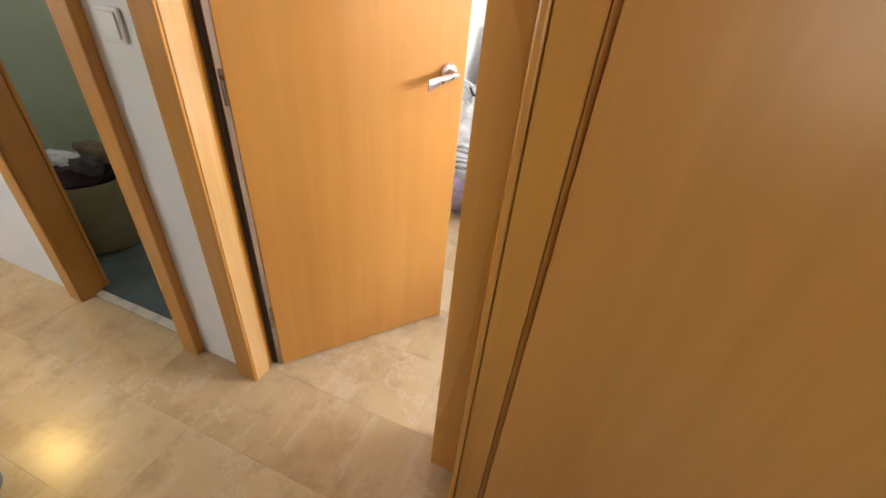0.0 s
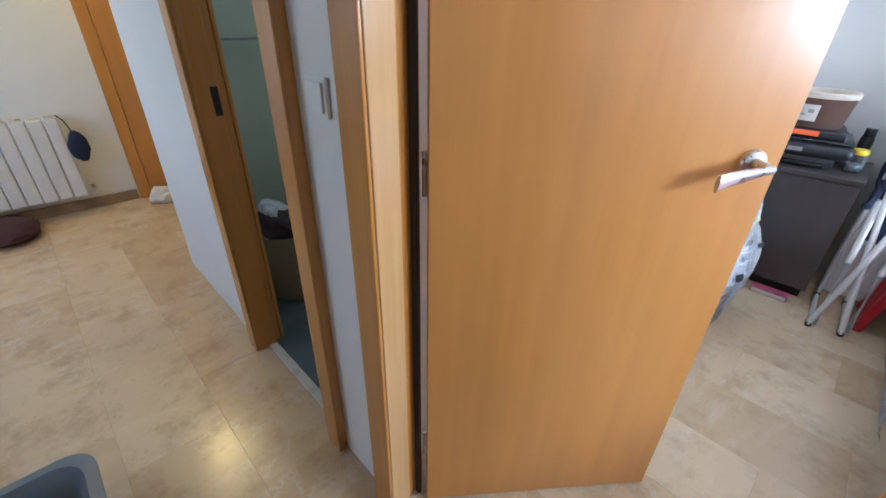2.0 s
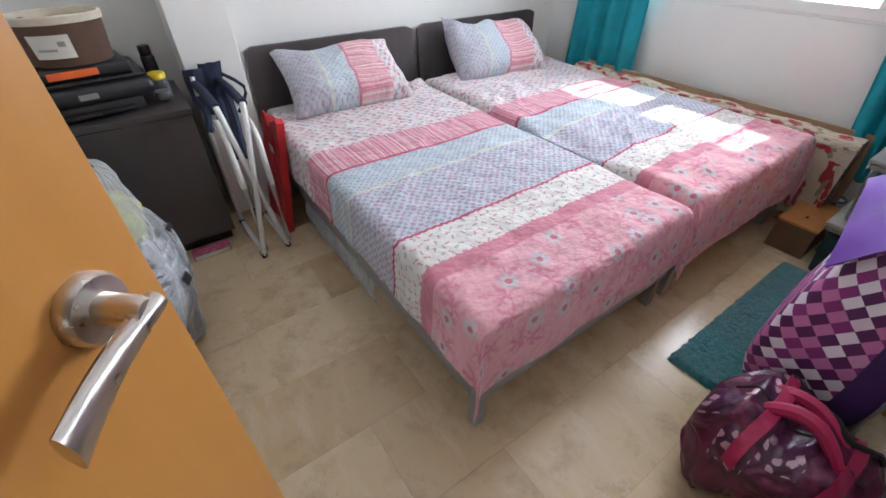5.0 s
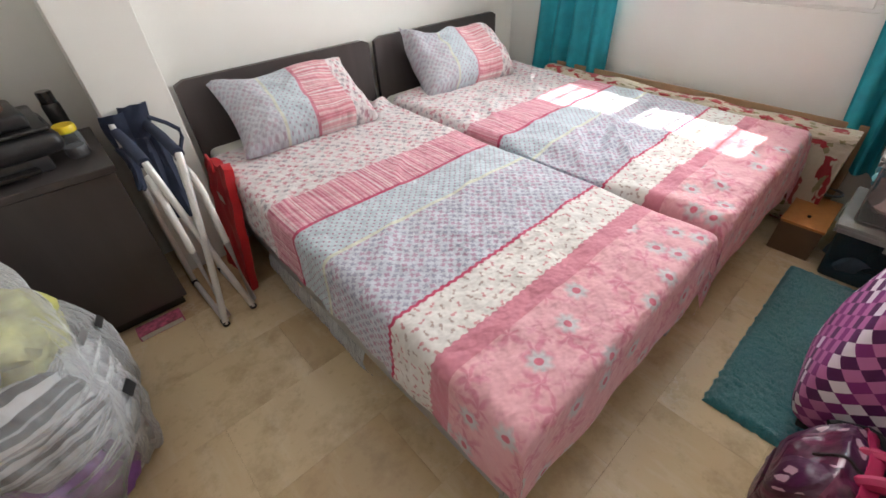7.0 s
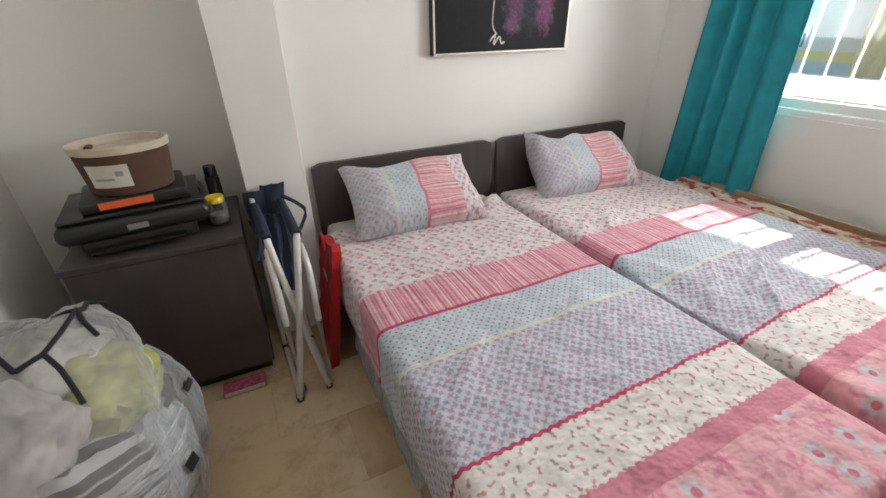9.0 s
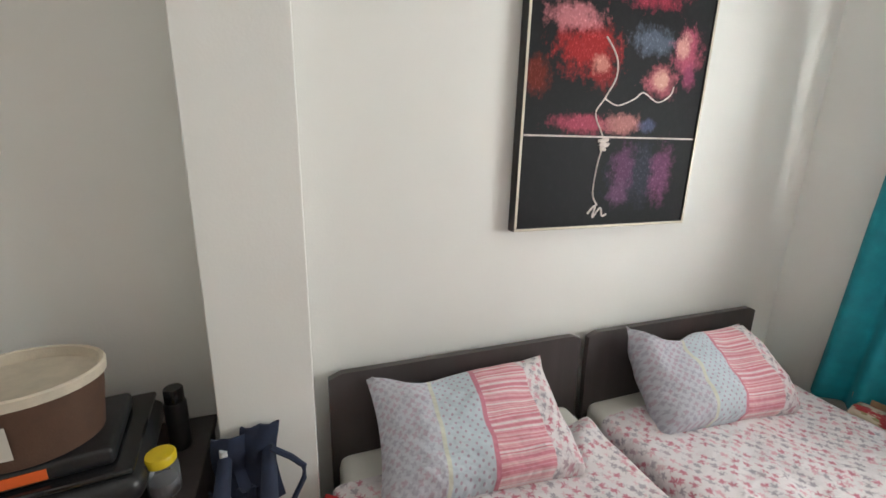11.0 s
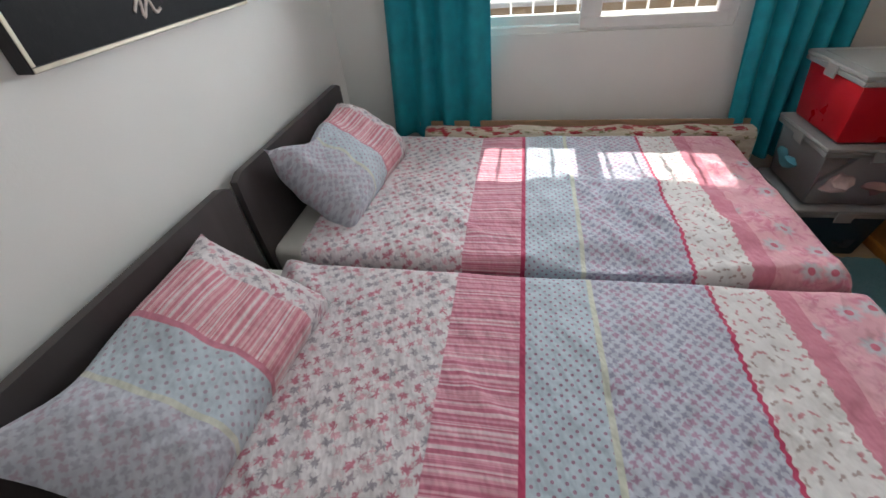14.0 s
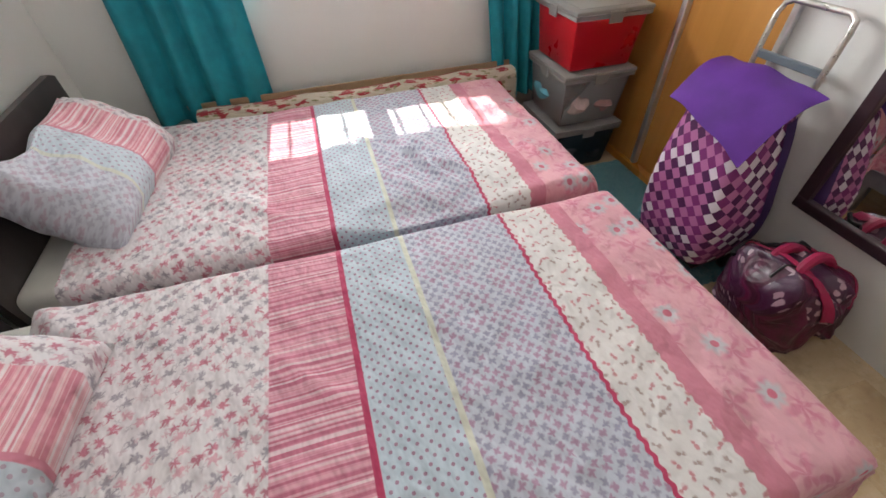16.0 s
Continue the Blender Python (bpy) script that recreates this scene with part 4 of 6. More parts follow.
pillow(Matrix.Translation((0.435, 3.29, 0.610)) @ pose(0, 0, 0, 32, 0, -4), 0.665, 0.42, 0.105, 2.0, "plump pillow in a patchwork case, leaning on the headboard", (0.03, 0.0, 0, 0), 0.03)
pillow(Matrix.Translation((1.475, 3.285, 0.60)) @ pose(0, 0, 0, 38, 0, -6), 0.665, 0.41, 0.125, 5.0, "plump patchwork pillow with one corner standing up", (0.10, 0.0, 0, 0), 0.075)

# ---- beside the headboards: chest, printer, basket, folding chair ----
t = thing("chest", (-0.61, 3.29, 0), "low dark wenge chest in the corner", "chest")
part("top", box(-0.885, 3.055, 0.640, -0.335, 3.525, 0.664, 0.003, 2), WENGE, t)
part("body", box(-0.875, 3.075, 0.06, -0.345, 3.52, 0.639, 0.002), WENGE, t)
part("plinth", box(-0.86, 3.10, 0.0, -0.36, 3.50, 0.059, 0.002), DARK, t)
part("front", box(-0.877, 3.058, 0.062, -0.343, 3.0745, 0.6385, 0.002), WENGE, t)


def printer():
    t = thing("printer", (-0.63, 3.25, 0.664), "black inkjet printer with a rounded lid", "printer")
    turn = Matrix.Translation((-0.660, 3.290, 0.664)) @ pose(0, 0, 0, 0, 0, 6)
    part("body", turned(box(-0.228, -0.168, 0.048, 0.228, 0.180, 0.118, 0.033, 4), turn), BLACK, t, "", True)
    part("foot", turned(box(-0.17, -0.15, 0.0, 0.17, 0.15, 0.052, 0.012, 2), turn), BLACK, t, "recessed black base", True)
    part("lid", turned(box(-0.212, -0.150, 0.1185, 0.212, 0.172, 0.135, 0.008, 3), turn), GLOSSBLACK, t, "glossy black scanner lid", True)
    part("output_tray", turned(box(-0.150, -0.190, 0.014, 0.130, -0.150, 0.030, 0.006, 2), turn), GLOSSBLACK, t)
    part("slot", turned(box(-0.14, -0.1515, 0.034, 0.12, -0.1505, 0.047), turn), DARK, t)
    part("badge", turned(box(-0.030, -0.1695, 0.074, 0.030, -0.1685, 0.094), turn), GREYMETAL, t, "small grey badge")
    return t


printer()
t = thing("game_console", (-0.62, 3.28, 0.80), "flat black device with an orange strip on the printer", "device")
turn = Matrix.Translation((-0.650, 3.275, 0.7995)) @ pose(0, 0, 0, 0, 0, 8)
part("shell", turned(box(-0.155, -0.11, 0, 0.165, 0.13, 0.042, 0.012, 3), turn), BLACK, t, "", True)
part("strip", turned(box(-0.10, -0.1125, 0.010, 0.055, -0.1105, 0.034), turn), ORANGE, t, "bright orange strip")
t = thing("power_cable", (-0.86, 3.3, 0.664), "thin black cable behind the printer", "cable")
part("wire", tube([(-0.84, 3.36, 0.72), (-0.872, 3.33, 0.76), (-0.895, 3.28, 0.70), (-0.90, 3.25, 0.60), (-0.897, 3.27, 0.45)], 0.003, 6), BLACK, t)


def basket():
    cx, cy, z0 = -0.640, 3.272, 0.842
    t = thing("felt_basket", (cx, cy, z0), "oval brown felt basket with a cream rim and paper label", "basket")
    part("wall", lathe(cx, cy, [(0.120, z0), (0.126, z0 + 0.004), (0.143, z0 + 0.150), (0.138, z0 + 0.150), (0.120, z0 + 0.01)], 36, squash=0.85), BROWN, t, "", True)
    part("rim", lathe(cx, cy, [(0.1435, z0 + 0.139), (0.1465, z0 + 0.141), (0.1480, z0 + 0.162), (0.144, z0 + 0.166), (0.137, z0 + 0.164), (0.129, z0 + 0.10), (0.124, z0 + 0.02)], 36, squash=0.85), CREAM, t, "cream felt rim and lining", True)

    def lab(u, v):
        a = radians(-132 + 52 * u)
        r = 0.1285 + 0.0145 * (0.25 + 0.5 * v) + 0.0025
        return (cx + r * math.cos(a), cy + 0.85 * r * math.sin(a), z0 + 0.034 + 0.076 * v)
    lb = part("label", sheet(lab, spread(0, 1, 8), spread(0, 1, 3)), PAPER, t, "cream paper label")

    def bar(u0, u1, v0, v1):
        def fn(u, v):
            x, y, z = lab(u0 + (u1 - u0) * u, v0 + (v1 - v0) * v)
            return (cx + (x - cx) * 1.005, cy + (y - cy) * 1.005, z)
        return sheet(fn, spread(0, 1, 4), spread(0, 1, 1))
    part("writing", bar(0.15, 0.62, 0.32, 0.42), GREYMETAL, lb, "illegible grey line")
    part("writing", bar(0.68, 0.86, 0.50, 0.72), GREYMETAL, lb, "small grey mark")
    part("grip", box(cx - 0.105, cy + 0.01, z0 + 0.11, cx - 0.085, cy + 0.055, z0 + 0.150, 0.005, 2), BROWN, t, "dark felt tab")
    return t


basket()
t = thing("spray_can", (-0.405, 3.40, 0.664), "slim black spray can", "can")
part("cylinder", lathe(-0.405, 3.40, [(0.026, 0.664), (0.027, 0.668), (0.027, 0.80), (0.024, 0.806)], 20), BLACK, t, "", True)
part("cap", lathe(-0.405, 3.40, [(0.0235, 0.806), (0.0235, 0.842), (0.021, 0.846)], 20), GLOSSBLACK, t, "", True)
t = thing("jar", (-0.405, 3.235, 0.664), "small glass jar with a yellow lid", "jar")
part("glass", lathe(-0.405, 3.235, [(0.032, 0.664), (0.035, 0.669), (0.035, 0.735), (0.028, 0.748)], 22), FILM, t, "", True)
part("filling", lathe(-0.405, 3.235, [(0.030, 0.667), (0.030, 0.700)], 16), GREYMETAL, t, "grey contents")
part("lid", lathe(-0.405, 3.235, [(0.031, 0.7485), (0.033, 0.751), (0.033, 0.768), (0.030, 0.772)], 22), YELLOW, t, "bright yellow screw lid", True)
t = thing("pink_book", (-0.47, 3.02, 0), "pink and white book lying by the chest", "book")
part("cover", box(-0.56, 2.985, 0.0, -0.395, 3.05, 0.028, 0.002), plain("pink_print", (0.42, 0.09, 0.16), 0.5, 0, 0.5, 60), t)
part("page_block", box(-0.555, 2.984, 0.004, -0.40, 2.9845, 0.024), PAPER, t)


def folding_chair():
    """A director's chair folded flat: two side frames close together, the canvas hanging slack between them."""
    t = thing("folding_chair", (-0.22, 3.05, 0), "folded camping chair with aluminium legs and navy canvas", "folding chair")
    f1, f2 = (-0.281, 2.835, 0.014), (-0.160, 2.856, 0.014)
    k1, k2 = (-0.259, 2.950, 0.680), (-0.160, 2.940, 0.683)
    b1, b2 = (-0.276, 3.255, 0.700), (-0.174, 3.285, 0.695)
    runs = (
        (k1, (-0.256, 2.925, 0.650), (-0.215, 2.895, 0.36), f2),
        (k2, (-0.166, 2.918, 0.655), (-0.215, 2.882, 0.36), f1),
        ((-0.268, 3.02, 0.600), (-0.268, 2.955, 0.590), (-0.266, 2.915, 0.545), (-0.264, 2.88, 0.35), (f1[0] + 0.020, f1[1] + 0.035, 0.016)),
        ((-0.148, 3.03, 0.592), (-0.146, 2.965, 0.582), (-0.143, 2.925, 0.535), (-0.146, 2.89, 0.33), (f2[0] + 0.018, f2[1] + 0.035, 0.016)))
    for pts in runs:
        part("leg", tube(pts, 0.0125, 10), CHAIRTUBE, t, "white-silver aluminium tube", True)
    for f, back in ((f1, (-0.292, 3.19, 0.014)), (f2, (-0.172, 3.20, 0.014))):
        skid = part("skid", tube([(f[0] + 0.004, f[1] + 0.01, 0.014), back], 0.0115, 10), CHAIRTUBE, t, "floor tube", True)
        for a, b in ((f, back), (back, f)):
            a, b = Vector(a), Vector(b)
            d = (b - a).normalized()
            part("rubber_foot", tube([a - d * 0.010, a + d * 0.022], 0.0138, 10), BLACK, skid, "black rubber cap", True)
    for back, low in ((b1, (-0.292, 3.19, 0.02)), (b2, (-0.172, 3.20, 0.02))):
        part("back_post", tube([(back[0], back[1], back[2] + 0.03), (low[0], low[1] + 0.02, 0.35), low], 0.011, 10), CHAIRTUBE, t, "", True)
    for k, b in ((k1, b1), (k2, b2)):
        k, b = Vector(k), Vector(b)
        part("armrest", tube([b, b.lerp(k, 0.5) + Vector((0, 0, 0.006)), k + Vector((0, -0.004, 0))], [0.017, 0.0195, 0.0185], 12), NAVY, t, "navy canvas armrest sleeve", True)
    # back rest, seat and side pocket: x0, x1, y0, z0, y1, z1, sway
    for name, x0, x1, y0, z0, y1, z1, sd in (
            ("backrest", -0.300, -0.225, 3.262, 0.560, 3.275, 0.758, 1), ("backrest", -0.240, -0.150, 3.268, 0.545, 3.280, 0.772, 2),
            ("seat", -0.248, -0.205, 3.02, 0.42, 3.16, 0.690, 3), ("seat", -0.212, -0.172, 3.00, 0.43, 3.17, 0.685, 4),
            ("side_pocket", -0.300, -0.278, 3.05, 0.555, 3.20, 0.660, 5)):
        bm = sheet(lambda u, v: (x0 + (x1 - x0) * u + 0.008 * math.sin(v * 5 + sd), y0 + (y1 - y0) * v + 0.014 * wobble(u * 2, v * 2, sd, 1.5) - 0.012 * math.sin(math.pi * u), z0 + (z1 - z0) * v + 0.010 * wobble(u * 2, 0, sd)), spread(0, 1, 8), spread(0, 1, 12))
        bmesh.ops.recalc_face_normals(bm, faces=bm.faces)
        bmesh.ops.solidify(bm, geom=bm.faces[:], thickness=0.006)
        part(name, bm, NAVY, t, "slack navy canvas", True)
    part("strap", tube([(-0.165, 3.22, 0.735), (-0.118, 3.215, 0.700), (-0.088, 3.21, 0.668), (-0.090, 3.20, 0.640), (-0.118, 3.18, 0.600), (-0.15, 3.14, 0.585)], 0.008, 6), NAVY, t)
    return t


folding_chair()
t = thing("red_bag", (-0.075, 3.08, 0), "flat red bag standing against the bed", "bag")
bm = sheet(lambda u, v: (-0.128 + 0.092 * v + 0.016 * math.sin(u * 3.1) * (1 - v * 0.4) + 0.012 * wobble(u, v, 3, 6) + 0.005 * wobble(u, v, 5, 17), 2.955 + 0.05 * v + (0.29 - 0.02 * v) * u, 0.0 + (0.545 - 0.05 * u + 0.012 * math.sin(u * 9)) * v), spread(0, 1, 14), spread(0, 1, 20))
bmesh.ops.recalc_face_normals(bm, faces=bm.faces)
bmesh.ops.solidify(bm, geom=bm.faces[:], thickness=0.034)
part("pouch", bm, RED, t, "", True)
part("print", box(-0.0685, 3.055, 0.385, -0.0675, 3.115, 0.425), PAPER, t, "faded white lettering patch")
part("handle", tube([(-0.052, 3.10, 0.51), (-0.048, 3.11, 0.555), (-0.046, 3.16, 0.560), (-0.050, 3.19, 0.505)], 0.006, 8), RED, t, "", True)


def lump(cx, cy, cz, rx, ry, rz, seed, amount=0.22, n=4, floor_z=None):
    bm = bmesh.new()
    bmesh.ops.create_icosphere(bm, subdivisions=n, radius=1.0)
    for v in bm.verts:
        d = v.co.normalized()
        k = 1 + amount * noise.noise(d * 1.7 + Vector((seed, seed * 2, 0))) + amount * 0.35 * noise.noise(d * 5.0 + Vector((0, seed, seed)))
        v.co = Vector((cx + rx * d.x * k, cy + ry * d.y * k, cz + rz * d.z * k))
        if floor_z is not None and v.co.z < floor_z:
            v.co.z = floor_z
    return bm


def plastic_sack():
    cx, cy = -0.82, 2.57
    t = thing("clear_plastic_sack", (cx, cy, 0), "bulging clear plastic sack stuffed with clothes", "bag")
    bm = lump(cx, cy, 0.345, 0.25, 0.36, 0.405, 3.1, 0.2, 5, 0.002)
    for v in bm.verts:
        v.co += 0.010 * Vector((math.sin(v.co.z * 55 + v.co.y * 30), math.sin(v.co.x * 41), 0)) * noise.noise(v.co * 9)
    tops = [v.co.copy() for v in bm.verts]
    part("film", bm, CRUMPLED, t, "wrinkled clear film", True)
    for x, y, z, rx, ry, rz, col, nm in (
        (-0.86, 2.74, 0.46, 0.15, 0.14, 0.17, (0.62, 0.60, 0.56), "white garment"), (-0.74, 2.66, 0.45, 0.12, 0.15, 0.11, (0.46, 0.46, 0.15), "lime green garment"),
        (-0.88, 2.47, 0.53, 0.13, 0.15, 0.13, (0.50, 0.46, 0.43), "pale grey garment"), (-0.71, 2.60, 0.33, 0.10, 0.12, 0.08, (0.72, 0.72, 0.73), "white garment"),
        (-0.80, 2.40, 0.17, 0.15, 0.13, 0.15, (0.27, 0.10, 0.36), "purple garment"), (-0.85, 2.6, 0.14, 0.18, 0.22, 0.12, (0.16, 0.17, 0.18), "dark grey garment"),
        (-0.72, 2.72, 0.15, 0.10, 0.12, 0.12, (0.34, 0.36, 0.38), "grey garment")):
        part("garment", lump(x, y, z, rx, ry, rz, x * 9 + y, 0.35, 4, 0.004), plain("cloth_" + nm.replace(" ", "_"), col, 0.9, 0, 0.25, 20, 0.8, 30), t, nm, True)
    # the stripes stand for crinkled folds and the dark gaps between them
    part("garment", lump(-0.77, 2.45, 0.33, 0.15, 0.15, 0.13, 2.2, 0.2, 4), FOLD_STRIPES, t, "white garment, dark stripes painted for the gaps between folds", True)
    for k in range(7):
        z = 0.47 - 0.045 * k
        pts = []
        for q in spread(0, 1, 9):
            a = -1.35 + 1.5 * q + 0.1 * math.sin(k * 2.1)
            d = Vector((math.cos(a) * 0.255, math.sin(a) * 0.355, 0))
            e = math.sqrt(max(0.1, 1 - ((z - 0.09 * q - 0.345) / 0.42) ** 2))
            pts.append(Vector((cx, cy, z - 0.09 * q + 0.006 * math.sin(q * 9 + k))) + d * e * (0.93 + 0.03 * math.sin(q * 7 + k * 3)))
        part("film_fold", tube(pts, [0.002 + 0.006 * math.sin(math.pi * q) for q in spread(0, 1, 9)], 7), CRUMPLED, t, "", True)
    part("side_pocket", lump(-0.655, 2.53, 0.21, 0.085, 0.17, 0.225, 7.7, 0.2, 4, 0.003), CRUMPLED, t, "smaller film bag knotted to the sack", True)
    part("garment", lump(-0.665, 2.53, 0.20, 0.065, 0.14, 0.19, 5.1, 0.3, 3, 0.006), plain("cloth_white_towel", (0.70, 0.69, 0.70), 0.9, 0, 0.1, 20, 0.4, 60), t, "white towel", True)
    part("tag", turned(box(-0.03, -0.0015, -0.010, 0.03, 0.0015, 0.010), Matrix.Translation((-0.612, 2.62, 0.405)) @ pose(0, 0, 0, -30, 0, 70)), BLACK, t, "small black label")
    def on(x, y):
        k = max(0.05, 1 - ((x - cx) / 0.245) ** 2 - ((y - cy) / 0.35) ** 2)
        best = max((v.z for v in tops if (v.x - x) ** 2 + (v.y - y) ** 2 < 0.0003), default=0.345 + 0.405 * math.sqrt(k))
        return Vector((x, y, best + 0.004))
    for way in (((-0.790, 2.47), (-0.747, 2.50), (-0.722, 2.55), (-0.710, 2.63), (-0.725, 2.70), (-0.735, 2.76)), ((-0.735, 2.76), (-0.705, 2.775), (-0.665, 2.785)), ((-0.800, 2.72), (-0.765, 2.72), (-0.725, 2.70)),
                ((-0.710, 2.63), (-0.690, 2.585), (-0.668, 2.555)), ((-0.747, 2.50), (-0.716, 2.46), (-0.700, 2.43), (-0.682, 2.395)), ((-0.830, 2.52), (-0.790, 2.47))):
        part("strap", tube([on(x, y) for x, y in way], 0.0058, 7), STRAP, t, "black webbing tie", True)
    part("tag", turned(box(-0.022, -0.0015, -0.010, 0.022, 0.0015, 0.010), Matrix.Translation((-0.570, 2.665, 0.395)) @ pose(0, 0, 0, -25, 0, 75)), BLACK, t, "small black label")
    part("tag", turned(box(-0.02, -0.0015, -0.017, 0.022, 0.0015, 0.017), Matrix.Translation((-0.578, 2.46, 0.30)) @ pose(0, 0, 0, -15, 0, 66)), BLACK, t, "small black label")
    return t


plastic_sack()
bm = sheet(lambda u, v: (0.012 - 0.022 * math.sin(v * 2.8) + 0.014 * wobble(u * 9, v * 2, 1, 1.0) + 0.006 * wobble(u * 34, v * 5, 3, 1.0), 2.22 + 0.74 * u, 0.003 + 0.145 * v), spread(0, 1, 60), spread(0, 1, 12))
t = thing("underbed_bag", (0.0, 2.55, 0), "clear film storage bag pushed under the bed", "bag")
part("film", bm, THINFILM, t, "crumpled clear film", True)
part("bedding", lump(0.22, 2.58, 0.095, 0.19, 0.36, 0.085, 4.4, 0.2, 3, 0.003), plain("stored_bedding", (0.40, 0.40, 0.42), 0.9, 0, 0.2, 14, 0.3, 80), t, "grey folded bedding", True)

# ---- on the wall and at the window ----
t = thing("painting", (1.05, WALL_N, 1.2), "dark abstract painting with red bursts in a thin frame", "painting")
PX0, PX1, PZ0, PZ1 = 0.652, 1.453, 1.197, 2.20
bm = sheet(lambda u, v: (PX0 + 0.01 + (PX1 - PX0 - 0.02) * u, 3.4935, PZ0 + 0.01 + (PZ1 - PZ0 - 0.02) * v), [0, 1], [0, 1], uv=lambda u, v: (u, v))
part("canvas", bm, CANVAS, t, "black canvas with red and rose bursts")
part("back", box(PX0 + 0.008, 3.4945, PZ0 + 0.008, PX1 - 0.008, 3.529, PZ1 - 0.008), DARK, t)
for r in ((PX0, PZ0, PX1, PZ0 + 0.011), (PX0, PZ1 - 0.011, PX1, PZ1), (PX0, PZ0 + 0.011, PX0 + 0.011, PZ1 - 0.011), (PX1 - 0.011, PZ0 + 0.011, PX1, PZ1 - 0.011)):
    bar = part("frame_bar", box(r[0], 3.4895, r[1], r[2], 3.529, r[3]), BLACK, t, "thin black frame bar")
    part("frame_edge", box(r[0] + 0.001, 3.486, r[1] + 0.001, r[2] - 0.001, 3.4893, r[3] - 0.001, 0.001), GILT, bar, "pale champagne front edge")


def stroke(pts, r=0.004):
    P = [Vector((PX0 + (a - (0.07 if r != 0.0035 else 0)) * (PX1 - PX0), 3.4925, PZ0 + b * (PZ1 - PZ0))) for a, b in pts]
    out = []
    for i in range(len(P) - 1):
        p0, p1, p2, p3 = P[max(0, i - 1)], P[i], P[i + 1], P[min(len(P) - 1, i + 2)]
        for k in range(6):
            s = k / 6
            out.append(0.5 * ((2 * p1) + (p2 - p0) * s + (2 * p0 - 5 * p1 + 4 * p2 - p3) * s * s + (3 * p1 - p0 - 3 * p2 + p3) * s ** 3))
    return tube(out + [P[-1]], r, 6)


part("paint_line", stroke([(0.02, 0.330), (0.5, 0.333), (0.98, 0.336)], 0.0035), PAINTLINE, t, "raised white horizon line")
part("paint_line", stroke([(0.46, 0.66), (0.525, 0.60), (0.535, 0.535), (0.485, 0.463), (0.445, 0.41), (0.49, 0.345), (0.505, 0.31), (0.485, 0.235), (0.478, 0.13), (0.51, 0.085)], 0.003), PAINTLINE, t, "raised white stalk")
part("paint_line", stroke([(0.485, 0.463), (0.56, 0.443), (0.65, 0.468), (0.70, 0.492), (0.79, 0.463), (0.86, 0.49), (0.875, 0.52)], 0.0026), PAINTLINE, t, "raised white branch")
part("paint_blob", stroke([(0.475, 0.318), (0.53, 0.325), (0.485, 0.305), (0.535, 0.308), (0.49, 0.292), (0.52, 0.288)], 0.006), PAINTLINE, t, "scribbled white knot")
part("paint_blob", stroke([(0.46, 0.055), (0.50, 0.085), (0.49, 0.04), (0.53, 0.075), (0.545, 0.045), (0.57, 0.05)], 0.004), PAINTLINE, t, "scribbled white root")


def curtain(y0, y1, yb0, yb1, zb, folds, seed, label):
    t = thing("curtain", (2.17, (y0 + y1) / 2, zb), label, "curtain", "pair of curtains")
    ztop = 2.36

    def fn(u, v):
        k = v
        a = y0 + (y1 - y0) * u
        b = yb0 + (yb1 - yb0) * u
        y = a * k + b * (1 - k)
        amp = (0.026 + 0.010 * (1 - k)) * min(1.0, 0.25 + 2.6 * (u if y0 > 2.5 else 1 - u))
        x = 2.160 + 0.95 * amp * math.sin(u * folds * 2 * math.pi + seed + 0.6 * wobble(u * 3, v * 1.2, seed)) + 0.016 * wobble(u * 5, v * 2, seed + 3, 1.5)
        return (min(x, 2.225), y + 0.004 * math.cos(u * folds * 2 * math.pi + seed), zb + (ztop - zb) * v + 0.008 * wobble(u * 4, 0, seed) * (1 - v))
    bm = sheet(fn, spread(0, 1, folds * 14), spread(0, 1, 26))
    bmesh.ops.recalc_face_normals(bm, faces=bm.faces)
    bmesh.ops.solidify(bm, geom=bm.faces[:], thickness=0.003)
    part("fabric", bm, TEAL, t, "", True)
    part("hem", sheet(lambda u, v: Vector(fn(u, v * 0.03)) + Vector((-0.002, 0, -0.004)), spread(0, 1, folds * 14), [0, 1]), TEAL, t, "", True)
    return t


curtain(2.73, 3.15, 2.695, 3.25, 0.42, 4, 0.4, "teal curtain hanging in folds beside the headboard")
curtain(1.20, 1.74, 1.12, 1.50, 0.30, 5, 2.1, "teal curtain hanging in folds beside the storage boxes")
t = thing("curtain_rod", (2.15, 2.2, 2.38), "slim steel curtain rod over the window", "curtain rod")
part("rod", tube([(2.155, 0.95, 2.375), (2.155, 3.36, 2.375)], 0.011, 12), STEEL, t, "", True)
for y in (0.99, 2.2, 3.32):
    part("bracket", box(2.15, y - 0.01, 2.386, 2.2495, y + 0.01, 2.40), STEEL, t)
for y in (0.945, 3.365):
    part("finial", lump(2.155, y, 2.375, 0.02, 0.02, 0.02, 1, 0, 2), STEEL, t, "", True)

# folded guest mattress on edge between bed and window wall
t = thing("spare_mattress", (2.09, 2.25, 0), "thin spare mattress in rose-print cloth, on edge", "mattress")


def roll(u, v):
    a = v * 2 * math.pi
    c, s = math.cos(a), math.sin(a)
    hx, hz = 0.062, 0.238
    x = 2.078 + hx * (abs(c) ** 0.5) * (1 if c > 0 else -1)
    z = 0.250 + hz * (abs(s) ** 0.4) * (1 if s > 0 else -1)
    w = 0.009 * wobble(u * 9, v * 3, 2, 1.3)
    return (x + w, 1.43 + 1.62 * u, max(0.002, z + w + 0.004 * math.sin(u * 21) * max(0, s)))


